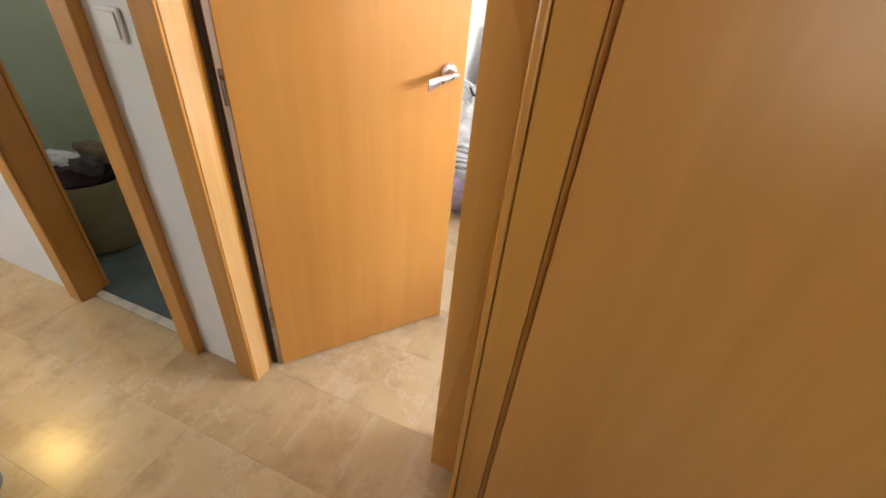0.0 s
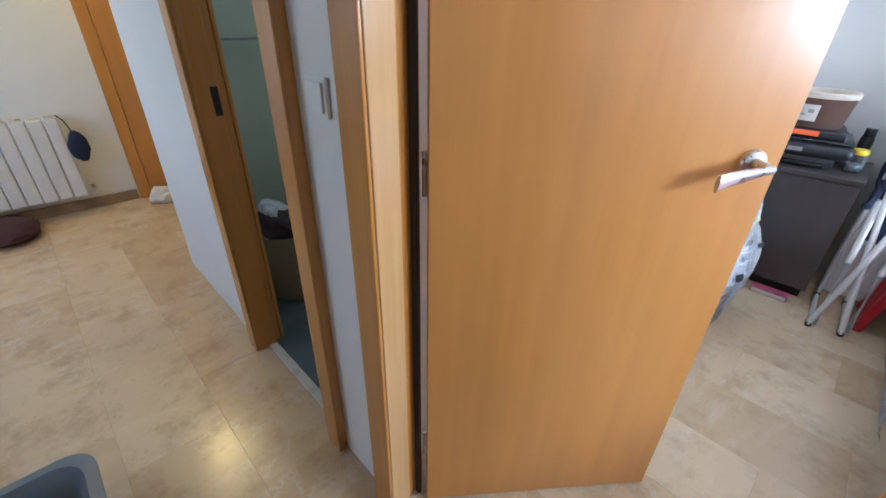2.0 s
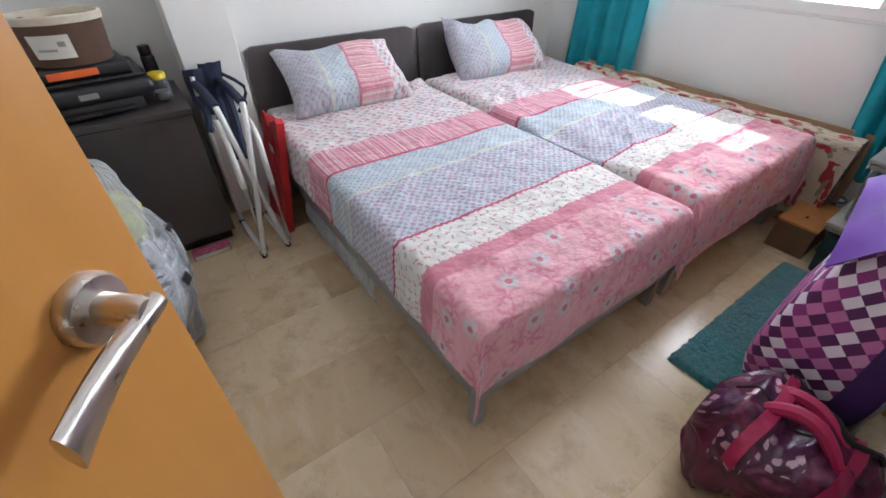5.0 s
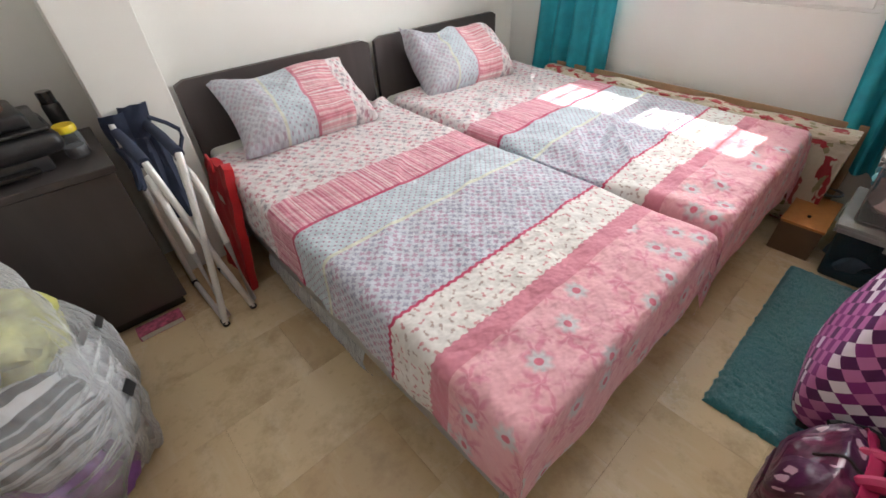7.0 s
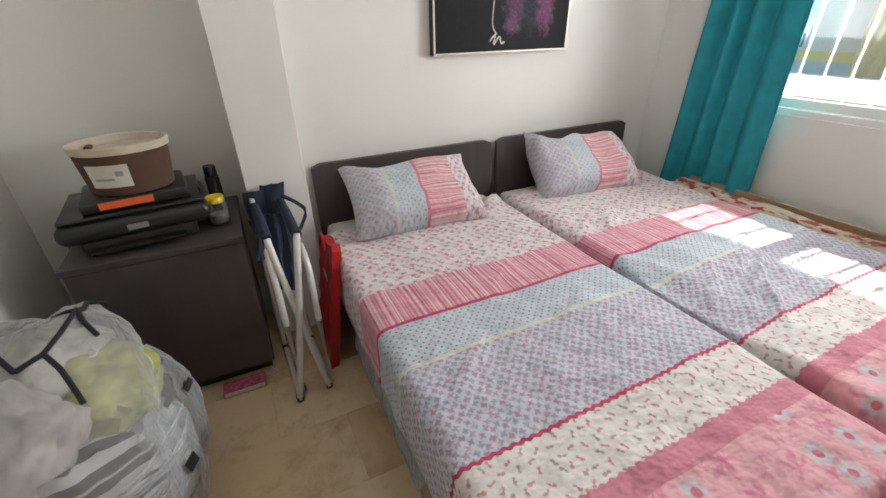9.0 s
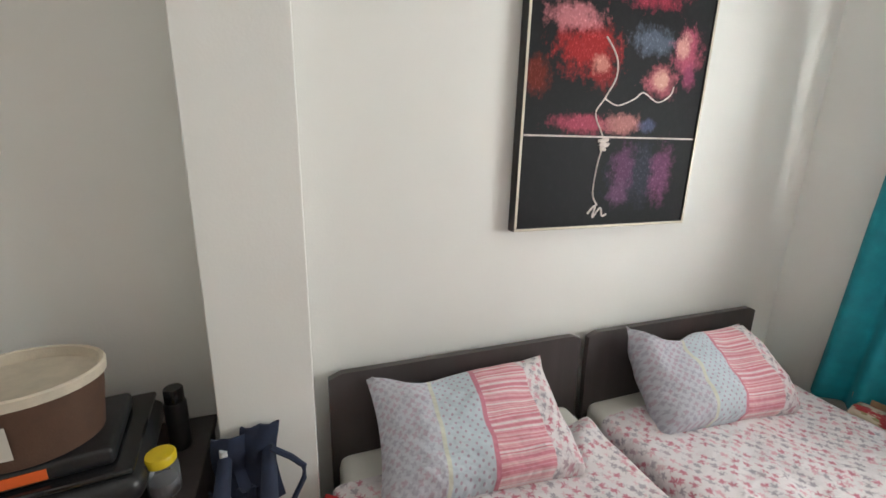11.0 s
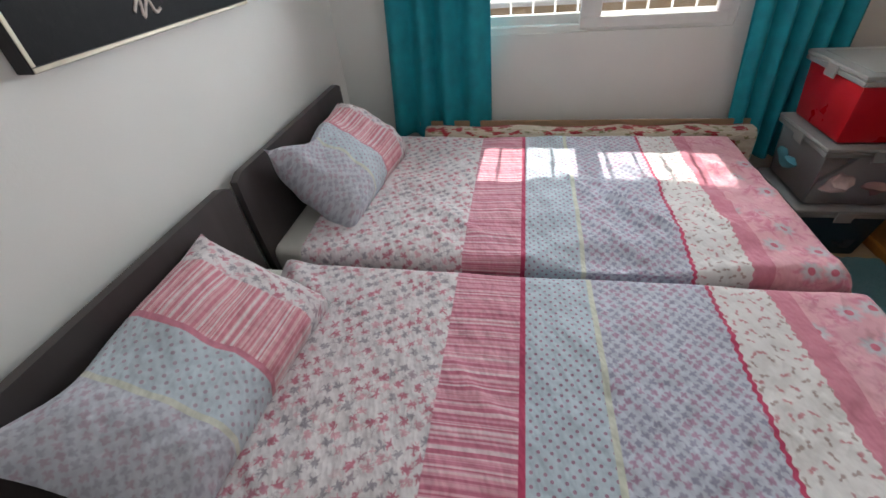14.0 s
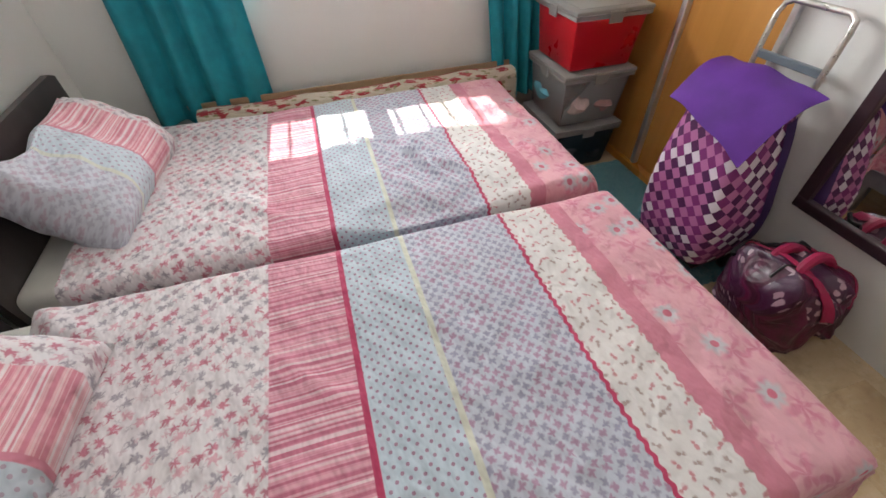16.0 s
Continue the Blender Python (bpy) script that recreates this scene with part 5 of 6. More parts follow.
bm = sheet(roll, spread(0, 1, 70), spread(0, 1, 36), uv=lambda u, v: (u * 1.62, v * 1.2))
bmesh.ops.remove_doubles(bm, verts=bm.verts, dist=0.0004)
bmesh.ops.holes_fill(bm, edges=bm.edges)
bmesh.ops.recalc_face_normals(bm, faces=bm.faces)
part("cover", bm, FLORAL, t, "cream cloth with red roses", True)
part("piping", tube([Vector(roll(u, 0.17)) for u in spread(0, 1, 60)], 0.006, 6), plain("red_piping", (0.30, 0.05, 0.05), 0.8), t, "dark red piping", True)
t = thing("cardboard_sheet", (2.17, 2.3, 0), "tan cardboard sheet behind the spare mattress", "cardboard")
part("panel", box(2.150, 1.40, 0.002, 2.158, 3.10, 0.500, 0.002), CARDBOARD, t)

# ---- foot of the beds: rug, boxes, trolley, duffel ----
def rug():
    def fn(u, v):
        e = min(u, 1 - u, v * 0.6, (1 - v) * 0.6)
        z = 0.024 * min(1, e / 0.02) ** 0.5 + 0.006 * wobble(u * 60, v * 34, 1) + 0.004 * wobble(u * 150, v * 90, 2)
        return (0.745 + 0.95 * u + 0.006 * wobble(0, v * 30, 3), 0.885 + 0.505 * v + 0.006 * wobble(u * 40, 0, 4), max(0.003, z))
    bm = sheet(fn, spread(0, 1, 150), spread(0, 1, 84))
    return single("rug", bm, RUG, "teal shaggy bedside rug on the marble", "rug", smooth=True)


rug()


def storage_tub(z0, h, mat, lid_mat, label, x0=1.70, x1=2.075, y0=0.955, y1=1.325, contents=()):
    t = thing("storage_tub", ((x0 + x1) / 2, (y0 + y1) / 2, z0), label, "storage box", "stack of storage boxes")
    bm = bmesh.new()
    s = 0.022
    lo = [(x0 + s, y0 + s), (x1 - s, y0 + s), (x1 - s, y1 - s), (x0 + s, y1 - s)]
    hi = [(x0, y0), (x1, y0), (x1, y1), (x0, y1)]
    a = [bm.verts.new((x, y, z0 + 0.002)) for x, y in lo]
    b = [bm.verts.new((x, y, z0 + h - 0.03)) for x, y in hi]
    bm.faces.new(a[::-1])
    for i in range(4):
        bm.faces.new((a[i], a[(i + 1) % 4], b[(i + 1) % 4], b[i]))
    bmesh.ops.bevel(bm, geom=[e for e in bm.edges if not e.is_boundary], offset=0.014, segments=2, affect="EDGES", profile=0.5)
    bmesh.ops.recalc_face_normals(bm, faces=bm.faces)
    bmesh.ops.solidify(bm, geom=bm.faces[:], thickness=0.003)
    part("tub", bm, mat, t, "", True)
    part("rim", boxes([(x0 - 0.012, y0 - 0.012, z0 + h - 0.042, x1 + 0.012, y0 - 0.001, z0 + h - 0.022), (x0 - 0.012, y1 + 0.001, z0 + h - 0.042, x1 + 0.012, y1 + 0.012, z0 + h - 0.022),
                        (x0 - 0.012, y0 - 0.001, z0 + h - 0.042, x0 - 0.001, y1 + 0.001, z0 + h - 0.022), (x1 + 0.001, y0 - 0.001, z0 + h - 0.042, x1 + 0.012, y1 + 0.001, z0 + h - 0.022)], 0.003), lid_mat, t)
    lid = part("lid", box(x0 - 0.016, y0 - 0.016, z0 + h - 0.0215, x1 + 0.016, y1 + 0.016, z0 + h - 0.002, 0.008, 2), lid_mat, t, "", True)
    part("lid_panel", box(x0 + 0.03, y0 + 0.03, z0 + h - 0.0019, x1 - 0.03, y1 - 0.03, z0 + h - 0.0005), lid_mat, lid)
    for y in (y0 - 0.02, y1 + 0.013):
        part("clip", box((x0 + x1) / 2 - 0.035, y, z0 + h - 0.06, (x0 + x1) / 2 + 0.035, y + 0.007, z0 + h - 0.008, 0.003), lid_mat, t, "snap clip")
    part("clip", box(x0 - 0.024, (y0 + y1) / 2 - 0.035, z0 + h - 0.06, x0 - 0.017, (y0 + y1) / 2 + 0.035, z0 + h - 0.008, 0.003), lid_mat, t, "snap clip")
    for i, (x, y, z, r, col) in enumerate(contents):
        part("stored_garment", lump(x, y, z0 + z, r, r * 0.8, r * 0.62, i + z0 * 9, 0.35, 3, z0 + 0.006), plain("tub_contents", col, 0.8, 0, 0.2, 20, 0.3, 60), t, "", True)
    return t


LIDC = sheer("milky_lid", (0.80, 0.82, 0.82), 0.55, 0.3, (0.50, 0.49, 0.47))
storage_tub(0.0, 0.272, DARKTUB, LIDC, "smoky clear plastic storage box at the bottom of a stack",
            contents=((1.80, 1.23, 0.10, 0.10, (0.03, 0.05, 0.07)), (1.95, 1.1, 0.10, 0.13, (0.05, 0.07, 0.09)), (1.81, 1.05, 0.09, 0.10, (0.03, 0.04, 0.05))))
storage_tub(0.274, 0.285, TUB, LIDC, "clear plastic storage box half full of clothes",
            contents=((1.81, 1.21, 0.11, 0.12, (0.58, 0.44, 0.42)), (1.95, 1.22, 0.12, 0.13, (0.10, 0.34, 0.42)), (1.82, 1.07, 0.10, 0.12, (0.44, 0.26, 0.24)), (1.96, 1.07, 0.10, 0.12, (0.55, 0.53, 0.50))))
REDTUB = plain("red_plastic", (0.50, 0.006, 0.016), 0.3, 0, 0.04, 8, 0.02)
storage_tub(0.561, 0.275, REDTUB, LIDC, "red plastic storage box with a milky lid")
t = thing("wooden_box", (1.93, 1.42, 0), "low brown wooden box with a lighter top, under the bed's foot", "box")
part("carcass", box(1.785, 1.352, 0.0, 2.10, 1.512, 0.148, 0.002), plain("brown_box_side", (0.13, 0.075, 0.042), 0.6, 0, 0.12, 9), t)
part("top", box(1.781, 1.348, 0.1485, 2.104, 1.516, 0.162, 0.002), BOXWOOD, t, "orange-brown wooden top")
part("knob", lathe(1.87, 1.43, [(0.006, 0.162), (0.007, 0.168), (0.004, 0.171)], 10), DARK, t)
t = thing("handle_cable", (2.08, 1.37, 0), "coiled grey cable beside the boxes", "cable")
part("coil", tube([(2.125 + 0.03 * math.cos(a), 1.42 + 0.05 * math.sin(a), 0.17 + 0.004 * a) for a in spread(0, 9, 40)], 0.006, 6), GREYTRAY, t, "", True)


def trolley():
    t = thing("shopping_trolley", (1.0, 1.05, 0), "purple checked shopping trolley bag with a steel handle", "shopping trolley")
    x0, x1, y0, y1 = 0.760, 1.125, 0.930, 1.235
    turn = Matrix.Translation((1.0, 1.065, 0)) @ pose(0, 0, 0, 0, 0, 4) @ Matrix.Translation((-1.0, -1.065, 0))
    ring = [0.0]

    def skin(u, v):
        a = u * 2 * math.pi
        c, s = math.cos(a), math.sin(a)
        ex = 0.34
        wide = 1.02 - 0.27 * max(0.0, (v - 0.4) / 0.6) ** 1.2 - 0.12 * max(0.0, (0.3 - v) / 0.3) ** 2 + 0.03 * wobble(c, s, v * 2, 1.4)
        x = (x0 + x1) / 2 + 0.05 * v * v + (x1 - x0) / 2 * (abs(c) ** ex) * (1 if c > 0 else -1) * wide
        y = (y0 + y1) / 2 - 0.03 * v * v + (y1 - y0) / 2 * (abs(s) ** ex) * (1 if s > 0 else -1) * wide
        sag = 0.12 * (x1 - x) / (x1 - x0) * max(0.0, (y - y0) / (y1 - y0))
        return (x, y, 0.12 + (0.565 - sag) * v)
    us = spread(0, 1, 96)
    for a, b in zip(us, us[1:]):
        ring.append(ring[-1] + (Vector(skin(b, 0.5)) - Vector(skin(a, 0.5))).length)
    bm = sheet(skin, us, spread(0, 1, 24), uv=lambda u, v: (ring[round(u * 96)], v * 0.565))
    bmesh.ops.remove_doubles(bm, verts=bm.verts, dist=0.0004)
    bmesh.ops.holes_fill(bm, edges=bm.edges)
    bmesh.ops.recalc_face_normals(bm, faces=bm.faces)
    part("bag", turned(bm, turn), CHECK, t, "purple, mauve and white checked cloth", True)
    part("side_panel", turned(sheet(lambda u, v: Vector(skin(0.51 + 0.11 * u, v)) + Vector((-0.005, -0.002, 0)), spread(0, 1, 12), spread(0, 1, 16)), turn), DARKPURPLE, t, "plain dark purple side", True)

    def flap(u, v):
        a, b, c, d = Vector((1.19, 0.965, 0.770)), Vector((0.815, 0.935, 0.760)), Vector((0.806, 1.190, 0.566)), Vector((1.128, 1.255, 0.690))
        p = a.lerp(b, u).lerp(d.lerp(c, u), v)
        p.z += 0.050 * math.sin(math.pi * min(1, v)) + 0.012 * math.sin(math.pi * u) + 0.010 * wobble(u * 3, v * 2, 7, 1.3)
        return p
    bm = sheet(flap, spread(0, 1, 20), spread(0, 1, 26))
    bmesh.ops.recalc_face_normals(bm, faces=bm.faces)
    bmesh.ops.solidify(bm, geom=bm.faces[:], thickness=0.004)
    part("flap", bm, PURPLE, t, "plain purple pointed flap", True)
    part("lining", turned(lump(1.0, 1.03, 0.640, 0.12, 0.07, 0.05, 2.2, 0.15, 3), turn), PURPLE, t, "", True)
    part("frame", turned(tube([(0.885, 0.918, 0.09), (0.885, 0.900, 0.70), (0.885, 0.885, 0.955), (0.893, 0.876, 0.985), (0.918, 0.870, 1.0), (1.10, 0.870, 1.0), (1.124, 0.876, 0.985), (1.132, 0.885, 0.955), (1.132, 0.900, 0.70), (1.132, 0.918, 0.09)], 0.0105, 10), turn @ Matrix.Translation((0.006, 0, -0.035))), STEEL, t, "grey steel tube handle", True)
    part("crossbar", turned(box(0.896, 0.880, 0.778, 1.132, 0.900, 0.805, 0.003), turn), GREYTRAY, t)
    part("base_plate", turned(box(0.79, 0.935, 0.085, 1.10, 1.19, 0.10, 0.004), turn), BLACK, t)
    for x in (0.800, 1.10):
        wheel = part("wheel", turned(lathe(0, 0, [(0.05, -0.014), (0.058, -0.011), (0.058, 0.011), (0.05, 0.014)], 26), turn @ Matrix.Translation((x, 0.955, 0.06)) @ pose(0, 0, 0, 0, 90, 0)), BLACK, t, "black rubber tyre", True)
        part("hub", turned(lathe(0, 0, [(0.03, -0.017), (0.03, 0.017)], 16), turn @ Matrix.Translation((x, 0.955, 0.06)) @ pose(0, 0, 0, 0, 90, 0)), GREYTRAY, wheel)
    for x in (0.885, 1.13):
        part("foot", turned(tube([(x, 1.15, 0.088), (x, 1.16, 0.003)], 0.008, 8), turn), BLACK, t)
    return t


trolley()


def duffel():
    """A slumped holdall of shiny printed cloth."""
    cx, cy = 0.530, 1.015
    t = thing("duffel_bag", (cx, cy, 0), "slumped shiny burgundy holdall printed with pale flowers", "bag")

    def skin(u, v, out=0.0):
        a = v * 2 * math.pi
        c, s = math.cos(a), math.sin(a)
        k = 1 - 0.42 * abs(2 * u - 1) ** 6
        dent = 0.030 * abs(wobble(u * 5, v * 9, 5)) + 0.016 * abs(wobble(u * 11, v * 17, 9))
        x = cx + (0.172 + out) * (abs(c) ** 0.7) * (1 if c > 0 else -1) * k + 0.055 * wobble(u * 3, v * 5, 3) - dent * c
        z = 0.158 + (0.158 + out) * (abs(s) ** 0.7) * (1 if s > 0 else -1) * k + 0.055 * wobble(u * 3.5, v * 5, 8) - dent * s
        return (x, cy - 0.175 + 0.36 * u, max(0.003, z))
    bm = sheet(skin, spread(0, 1, 60), spread(0, 1, 72), uv=lambda u, v: (u * 0.5, v * 1.1))
    bmesh.ops.remove_doubles(bm, verts=bm.verts, dist=0.0004)
    bmesh.ops.holes_fill(bm, edges=bm.edges)
    bmesh.ops.recalc_face_normals(bm, faces=bm.faces)
    part("body", bm, DUFFEL, t, "", True)
    for u0, u1 in ((0.16, 0.24), (0.62, 0.70)):
        bm = sheet(lambda u, v: skin(u0 + (u1 - u0) * u + 0.012 * math.sin(v * 9), 0.03 + 0.42 * v, 0.007), spread(0, 1, 4), spread(0, 1, 26))
        bmesh.ops.recalc_face_normals(bm, faces=bm.faces)
        bmesh.ops.solidify(bm, geom=bm.faces[:], thickness=0.003)
        part("strap", bm, MAGENTA, t, "flat magenta webbing", True)
    for dx, dy, hi in ((-0.03, 0.0, 0.075), (0.055, 0.015, 0.045)):
        base = Vector(skin(0.5, 0.25)) + Vector((dx, dy, -0.01))
        pts = [base + Vector((0.02 * math.sin(q * 3), -0.105 + 0.21 * q, hi * math.sin(math.pi * q))) for q in spread(0, 1, 12)]
        part("handle", tube(pts, [0.011 + 0.008 * math.sin(math.pi * q) for q in spread(0, 1, 12)], 8), MAGENTA, t, "padded magenta grip", True)
    part("shoulder_strap", tube([Vector(skin(0.06 + 0.8 * q, 0.14 + 0.07 * math.sin(q * 5), 0.008)) for q in spread(0, 1, 18)], 0.009, 6), STRAP, t, "black shoulder strap", True)
    part("zip", tube([Vector(skin(u, 0.25, 0.003)) for u in spread(0.1, 0.9, 24)], 0.004, 6), BLACK, t, "", True)
    return t


duffel()

# ---- hall, bathroom and living room ----
def litter_tray():
    t = thing("litter_tray", (-1.465, -0.10, 0), "grey plastic litter tray on the hall floor", "litter tray")
    cx, cy = -1.465, -0.10

    def ring(w, d, z, r=0.08, n=8):
        out = []
        for sx, sy, a0 in ((1, 1, 0), (-1, 1, 90), (-1, -1, 180), (1, -1, 270)):
            for k in range(n + 1):
                a = radians(a0 + 90 * k / n)
                out.append((cx + sx * (w / 2 - r) + r * math.cos(a), cy + sy * (d / 2 - r) + r * math.sin(a), z))
        return out
    bm = bmesh.new()
    rings = [[bm.verts.new(p) for p in ring(*q)] for q in ((0.40, 0.60, 0.002), (0.46, 0.66, 0.115), (0.50, 0.70, 0.122), (0.50, 0.70, 0.135), (0.44, 0.64, 0.138), (0.40, 0.60, 0.10), (0.38, 0.58, 0.012))]
    for a, b in zip(rings, rings[1:]):
        for k in range(len(a)):
            bm.faces.new((a[k], a[(k + 1) % len(a)], b[(k + 1) % len(a)], b[k]))
    bm.faces.new(rings[0][::-1])
    bm.faces.new(rings[-1])
    part("pan", bm, GREYTRAY, t, "", True)
    part("litter", sheet(lambda u, v: (cx - 0.18 + 0.36 * u, cy - 0.28 + 0.56 * v, 0.045 + 0.012 * wobble(u * 4, v * 5, 2)), spread(0, 1, 14), spread(0, 1, 18)), LITTER, t, "pale gritty litter", True)
    return t


litter_tray()


def radiator():
    t = thing("radiator", (-4.14, 0.2, 0.12), "white ribbed aluminium radiator on the far wall", "radiator")
    for i in range(9):
        y = 0.575 - i * 0.08
        el = part("rib", box(-4.165, y - 0.076, 0.13, -4.085, y, 0.66, 0.010, 2), WHITEPL, t)
        part("grille", box(-4.155, y - 0.066, 0.6605, -4.095, y - 0.01, 0.668, 0.002), PALE_STONE, el)
    part("valve", tube([(-4.12, 0.58, 0.16), (-4.12, 0.61, 0.16), (-4.15, 0.62, 0.16), (-4.2, 0.62, 0.16)], 0.012, 10), STEEL, t)
    for z in (0.25, 0.58):
        part("bracket", box(-4.199, 0.02, z, -4.166, 0.06, z + 0.02), STEEL, t)
    return t


radiator()
t = thing("dark_pouch", (-4.09, 0.62, 0.45), "small dark pouch hanging by the radiator", "pouch")
part("bag", lump(-4.075, 0.625, 0.47, 0.02, 0.055, 0.10, 2, 0.2, 3), NAVY, t, "", True)
part("cord", tube([(-4.08, 0.62, 0.56), (-4.10, 0.60, 0.64), (-4.12, 0.57, 0.675)], 0.004, 6), NAVY, t)

t = thing("living_door", (-4.18, 1.4, 0), "beech door with frosted glass panes in the far wall", "door", kind="structure")
part("frame", boxes([(-4.199, 0.87, 0, -4.17, 0.945, 2.12), (-4.199, 1.75, 0, -4.17, 1.825, 2.12), (-4.199, 0.945, 2.04, -4.17, 1.75, 2.12)], 0.003), BEECH_TRIM, t)
part("leaf", boxes([(-4.198, 0.947, 0.01, -4.176, 1.07, 2.035), (-4.198, 1.63, 0.01, -4.176, 1.748, 2.035), (-4.198, 1.07, 0.01, -4.176, 1.63, 0.46), (-4.198, 1.07, 0.86, -4.176, 1.63, 0.97), (-4.198, 1.07, 1.45, -4.176, 1.63, 1.56), (-4.198, 1.07, 1.92, -4.176, 1.63, 2.035)], 0.002), BEECH, t)
frost = plain("frosted_glass", (0.62, 0.66, 0.70), 0.25, 0, 0.05, 20)
for a, b in ((0.46, 0.86), (0.97, 1.45), (1.56, 1.92)):
    part("pane", box(-4.194, 1.07, a, -4.186, 1.63, b), frost, t, "frosted pane")
t = thing("white_bag", (-3.98, 0.98, 0), "small crumpled white bag by the door", "bag")
part("sack", lump(-4.0, 0.985, 0.055, 0.07, 0.09, 0.065, 3.3, 0.4, 3, 0.002), plain("white_bag_film", (0.74, 0.72, 0.70), 0.5, 0, 0.06, 20, 0.4, 40), t, "", True)
t = thing("dark_cushion", (-4.0, 0.1, 0), "dark maroon cushion on the floor", "cushion")
part("pad", lump(-3.95, 0.12, 0.055, 0.20, 0.16, 0.06, 1.3, 0.15, 3, 0.002), plain("maroon_cloth", (0.055, 0.02, 0.025), 0.9, 0, 0.2, 20, 0.3, 120), t, "", True)


def laundry_basket():
    cx, cy = -2.26, 1.20
    t = thing("laundry_basket", (cx, cy, 0.006), "cream cloth laundry basket piled with dark towels", "laundry basket")
    part("wall", lathe(cx, cy, [(0.15, 0.008), (0.16, 0.02), (0.185, 0.36), (0.19, 0.375), (0.18, 0.375), (0.15, 0.05)], 30), plain("olive_basket_cloth", (0.27, 0.23, 0.13), 0.9, 0, 0.12, 14, 0.3, 200), t, "", True)
    for i, (dx, dy, z, rx, ry, rz, col) in enumerate((
            (0.02, -0.02, 0.39, 0.15, 0.14, 0.07, (0.045, 0.025, 0.03)), (0.06, 0.06, 0.47, 0.15, 0.06, 0.045, (0.16, 0.12, 0.075)), (-0.03, -0.05, 0.45, 0.12, 0.06, 0.03, (0.55, 0.55, 0.56)), (0.09, -0.03, 0.44, 0.09, 0.06, 0.04, (0.06, 0.05, 0.05)))):
        part("towel", lump(cx + dx, cy + dy, z, rx, ry, rz, i * 3.1, 0.35, 3), plain("towel_cloth", col, 0.95, 0, 0.25, 25, 0.5, 90), t, ("black towel", "rolled olive towel", "white cloth", "dark towel")[i], True)
    return t


laundry_basket()
t = thing("towel_rail", (-2.70, 1.6, 1.2), "slim chrome towel rail on the tiles", "towel rail")
part("rail", tube([(-2.72, 1.15, 1.17), (-2.72, 2.1, 1.17)], 0.008, 8), STEEL, t, "", True)
for y in (1.18, 2.07):
    part("bracket", tube([(-2.7845, y, 1.17), (-2.72, y, 1.17)], 0.008, 8), STEEL, t)

t = thing("ceiling_lamp", (-3.68, 0.80, H), "round glowing ceiling lamp in the living room", "ceiling lamp")
part("base", lathe(-3.68, 0.80, [(0.15, H - 0.02), (0.155, H - 0.001)], 28), WHITEPL, t)
part("shade", lathe(-3.68, 0.80, [(0.03, H - 0.095), (0.09, H - 0.085), (0.13, H - 0.055), (0.145, H - 0.021)], 28), glowing("lamp_glass", (1.0, 0.68, 0.22), 14.0), t, "lit warm opal glass", True)

# ---- outside the window ----
single("ground", box(2.6, -60, -0.8, 140, 60, -0.6), plain("street_paving", (0.30, 0.21, 0.13), 0.9, 0, 0.15, 3), "brown paved street below the window", "ground", kind="structure")
t = thing("window_grille", (2.56, 2.28, 0.9), "white wrought-iron window grille with knobbed bars", "window grille")
for z in (0.915, 1.00, 2.16):
    part("rail", box(2.553, 1.52, z, 2.571, 3.04, z + 0.016, 0.002), WHITEPL, t)
i = 0
y = 1.56
while y < 3.02:
    b = part("bar", tube([(2.562, y, 0.90), (2.562, y, 2.18)], 0.006, 8), WHITEPL, t, "", True)
    zk = 1.42 if i % 2 else 1.66
    part("knob", lathe(2.562, y, [(0.007, zk - 0.022), (0.014, zk - 0.012), (0.009, zk - 0.004), (0.015, zk + 0.004), (0.007, zk + 0.02)], 10), WHITEPL, b, "", True)
    y += 0.118
    i += 1
for y in (1.53, 3.03):
    part("bracket", box(2.50, y - 0.01, 0.98, 2.553, y + 0.01, 1.0), WHITEPL, t)
single("balcony_slab_above", box(2.5, 0.2, 2.47, 3.5, 4.2, 2.62), WHITE, "plain concrete balcony over the window", "balcony", kind="structure")

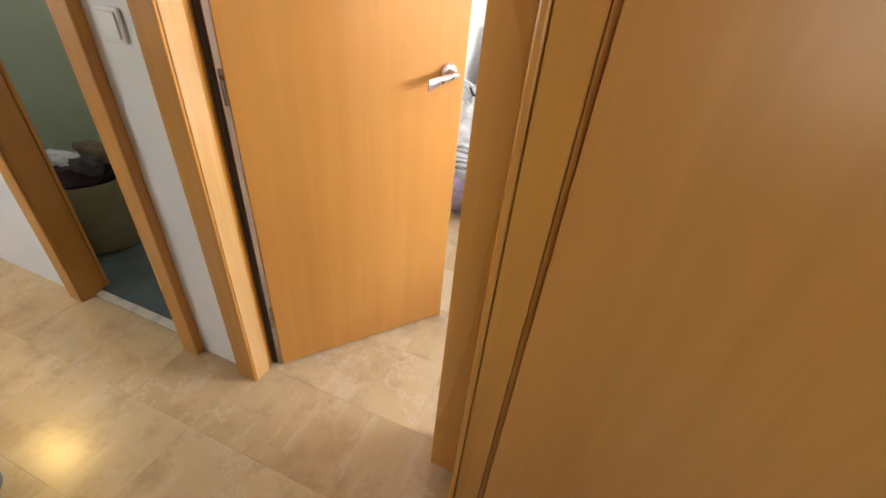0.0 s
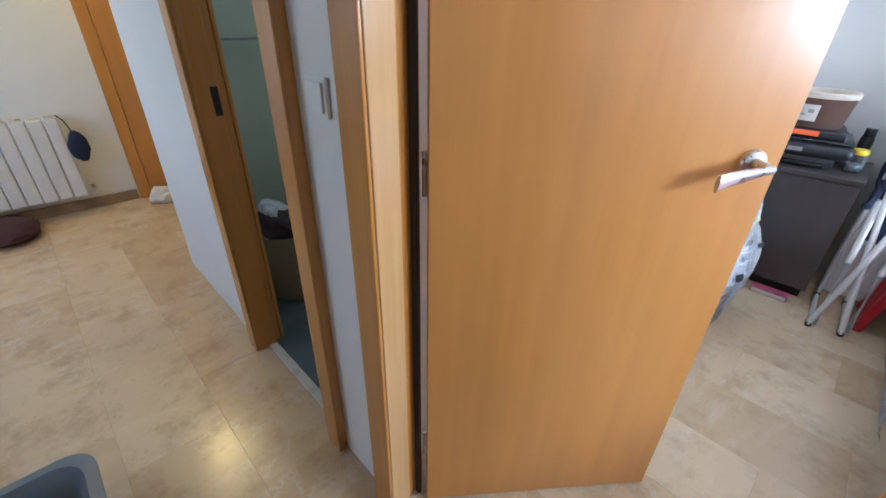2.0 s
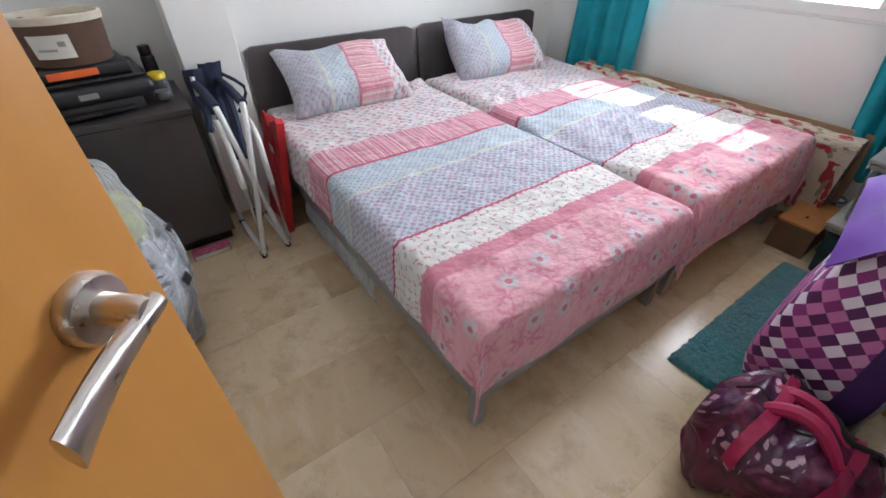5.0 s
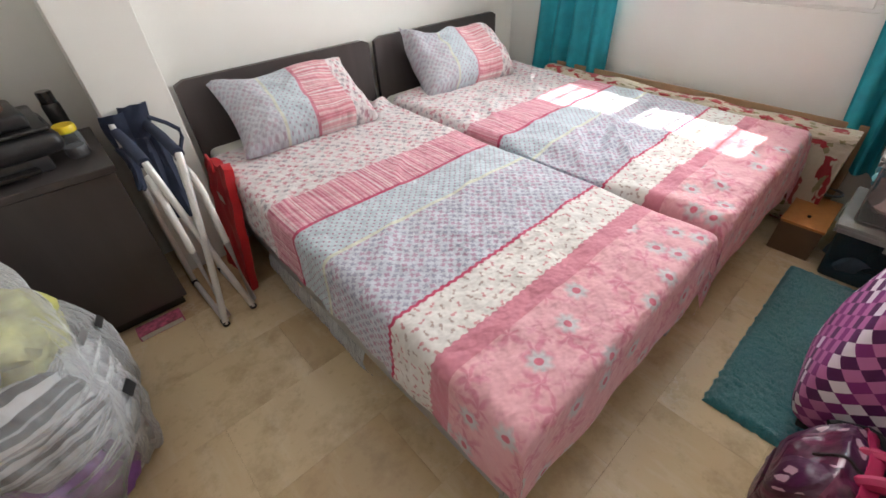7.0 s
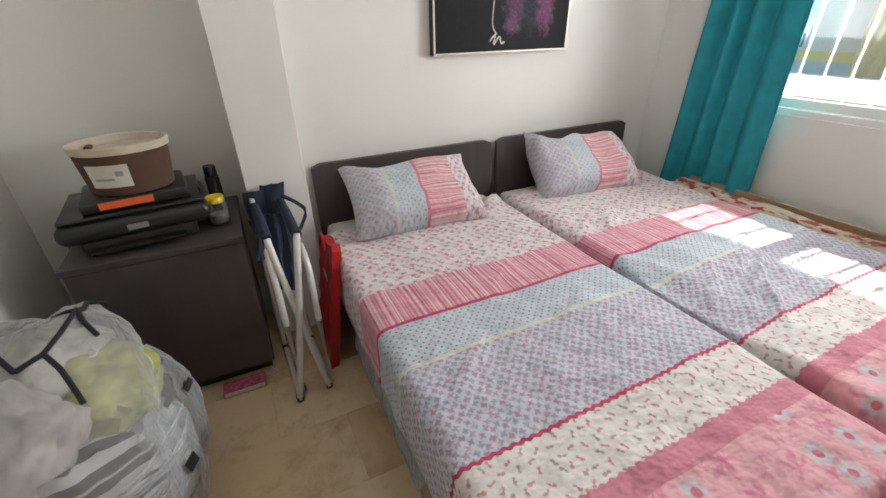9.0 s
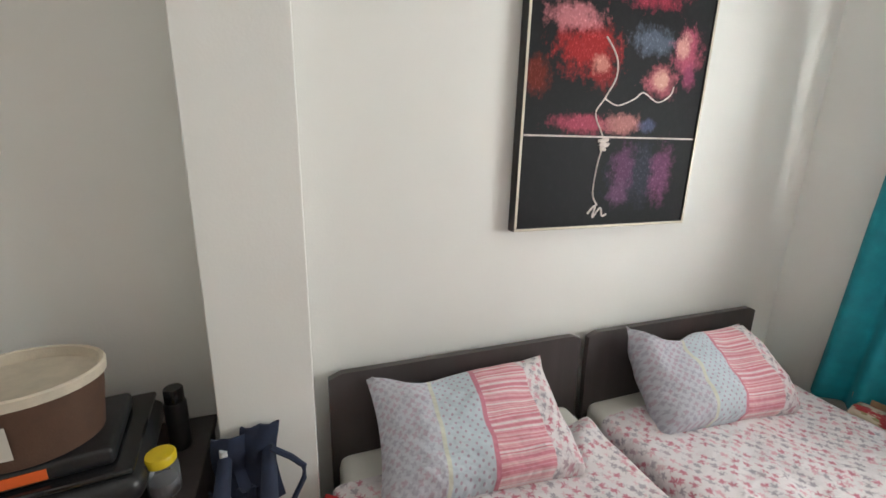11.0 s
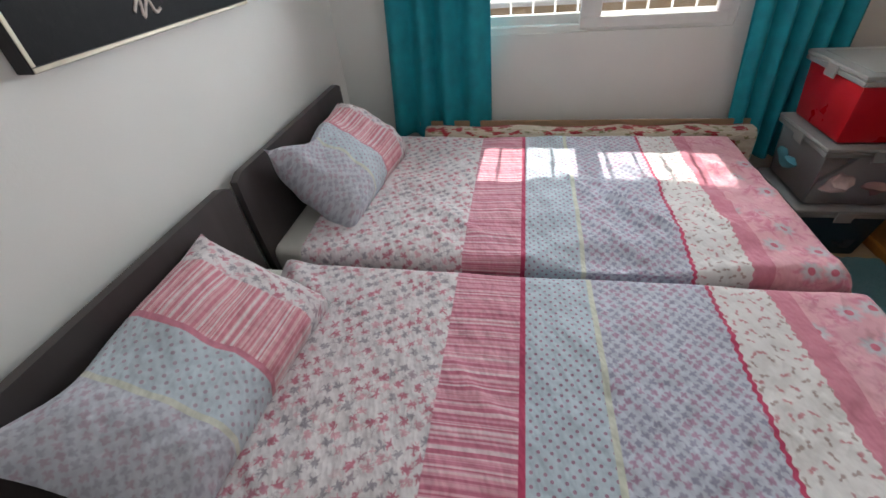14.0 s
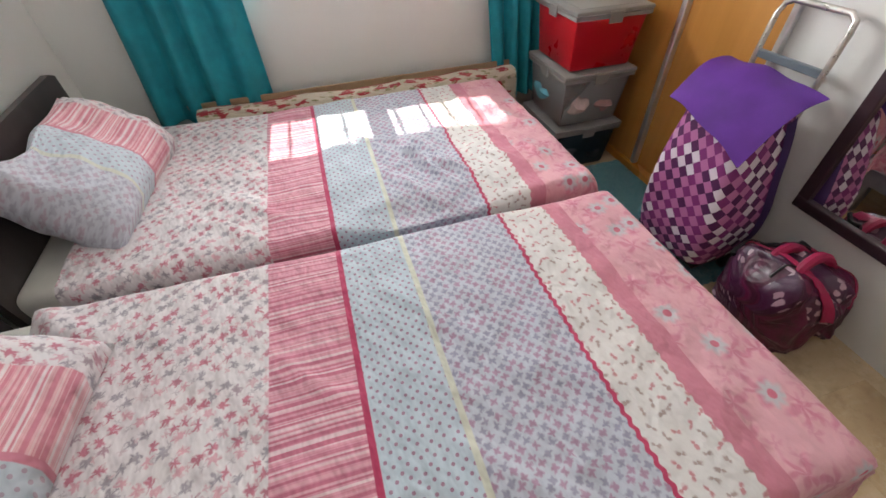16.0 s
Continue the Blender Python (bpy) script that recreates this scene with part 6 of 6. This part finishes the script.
CREAMWALL = plaster("cream_render", (0.84, 0.79, 0.62))
t = thing("garage", (8.8, 2, -0.6), "low garage with a flat white roof across the street", "garage")
part("wall", box(7.35, -9, -0.6, 10.3, 13, 0.24), plain("ochre_render", (0.42, 0.30, 0.17), 0.85, 0, 0.15, 2), t, "ochre rendered wall")
part("roof", box(7.25, -9.1, 0.241, 10.4, 13.1, 0.31, 0.01), WHITE, t, "flat white roof in the sun")
t = thing("opposite_building", (14.9, 3, -0.6), "cream apartment building with a teal base across the street", "building")
part("wall", box(14.9, -16, -0.6, 20, 20, 4.7), CREAMWALL, t)
part("base", box(14.84, -16, -0.6, 14.899, 20, 0.2), plain("teal_paint", (0.52, 0.66, 0.60), 0.6), t, "pale teal painted base")
yel = plain("yellow_paint", (0.88, 0.74, 0.22), 0.7)
part("stripe", box(14.85, -16, 0.202, 14.899, 20, 0.46), yel, t, "yellow painted band")
part("stripe", box(14.85, -16, 3.3, 14.899, 20, 4.0), yel, t, "yellow painted band")
part("roof", box(14.6, -16.2, 4.7, 20.2, 20.2, 4.85), plain("roof_tile", (0.32, 0.17, 0.10), 0.8), t)
shutter = plain("brown_shutter", (0.15, 0.10, 0.065), 0.6)
for k in range(12):
    for z in (0.50, 2.35):
        y = -13.2 + k * 2.75
        w = part("window", box(14.82, y, z, 14.898, y + 1.35, z + 0.62), WHITEPL, t)
        part("shutter", box(14.80, y + 0.06, z + 0.05, 14.819, y + 1.29, z + 0.40, 0.005), shutter, w, "brown roller shutter")
ochre = plain("ochre_awning", (0.86, 0.70, 0.32), 0.8)
brown = plain("brown_drape", (0.42, 0.30, 0.18), 0.8)
for y, w, m, lab in ((0.75, 1.9, ochre, "ochre cloth blind"), (0.25, 0.45, brown, "brown ribbed downpipe"), (-1.65, 0.6, brown, "brown drape"), (6.2, 1.3, ochre, "ochre cloth blind"), (-6.0, 1.3, ochre, "ochre cloth blind")):
    part("blind", sheet(lambda u, v: (14.72 + 0.03 * math.sin(u * 25), y + w * u, -0.2 + 4.3 * v), spread(0, 1, 30), spread(0, 1, 2)), m, t, lab, True)

# ---- marble tiles ----
TILE, ROW = 0.60, 0.30
tile_mesh = mesh_of("tile", box(0.0002, 0.0002, -0.012, TILE - 0.0002, ROW - 0.0002, 0.0, 0.0003), MARBLE)
for j in range(17):
    shift = (0.0, 0.35, 0.17, 0.47, 0.08, 0.28)[j % 6]
    for i in range(12):
        x = -4.93 + i * TILE + shift
        y = -1.21 + j * ROW
        if x + TILE < -4.2 or x > 2.2 or (y > 2.6 and x + TILE < -1.1):
            continue
        ob = new("tile", tile_mesh)
        ob.location = (x, y, 0)
        ob.parent = floor
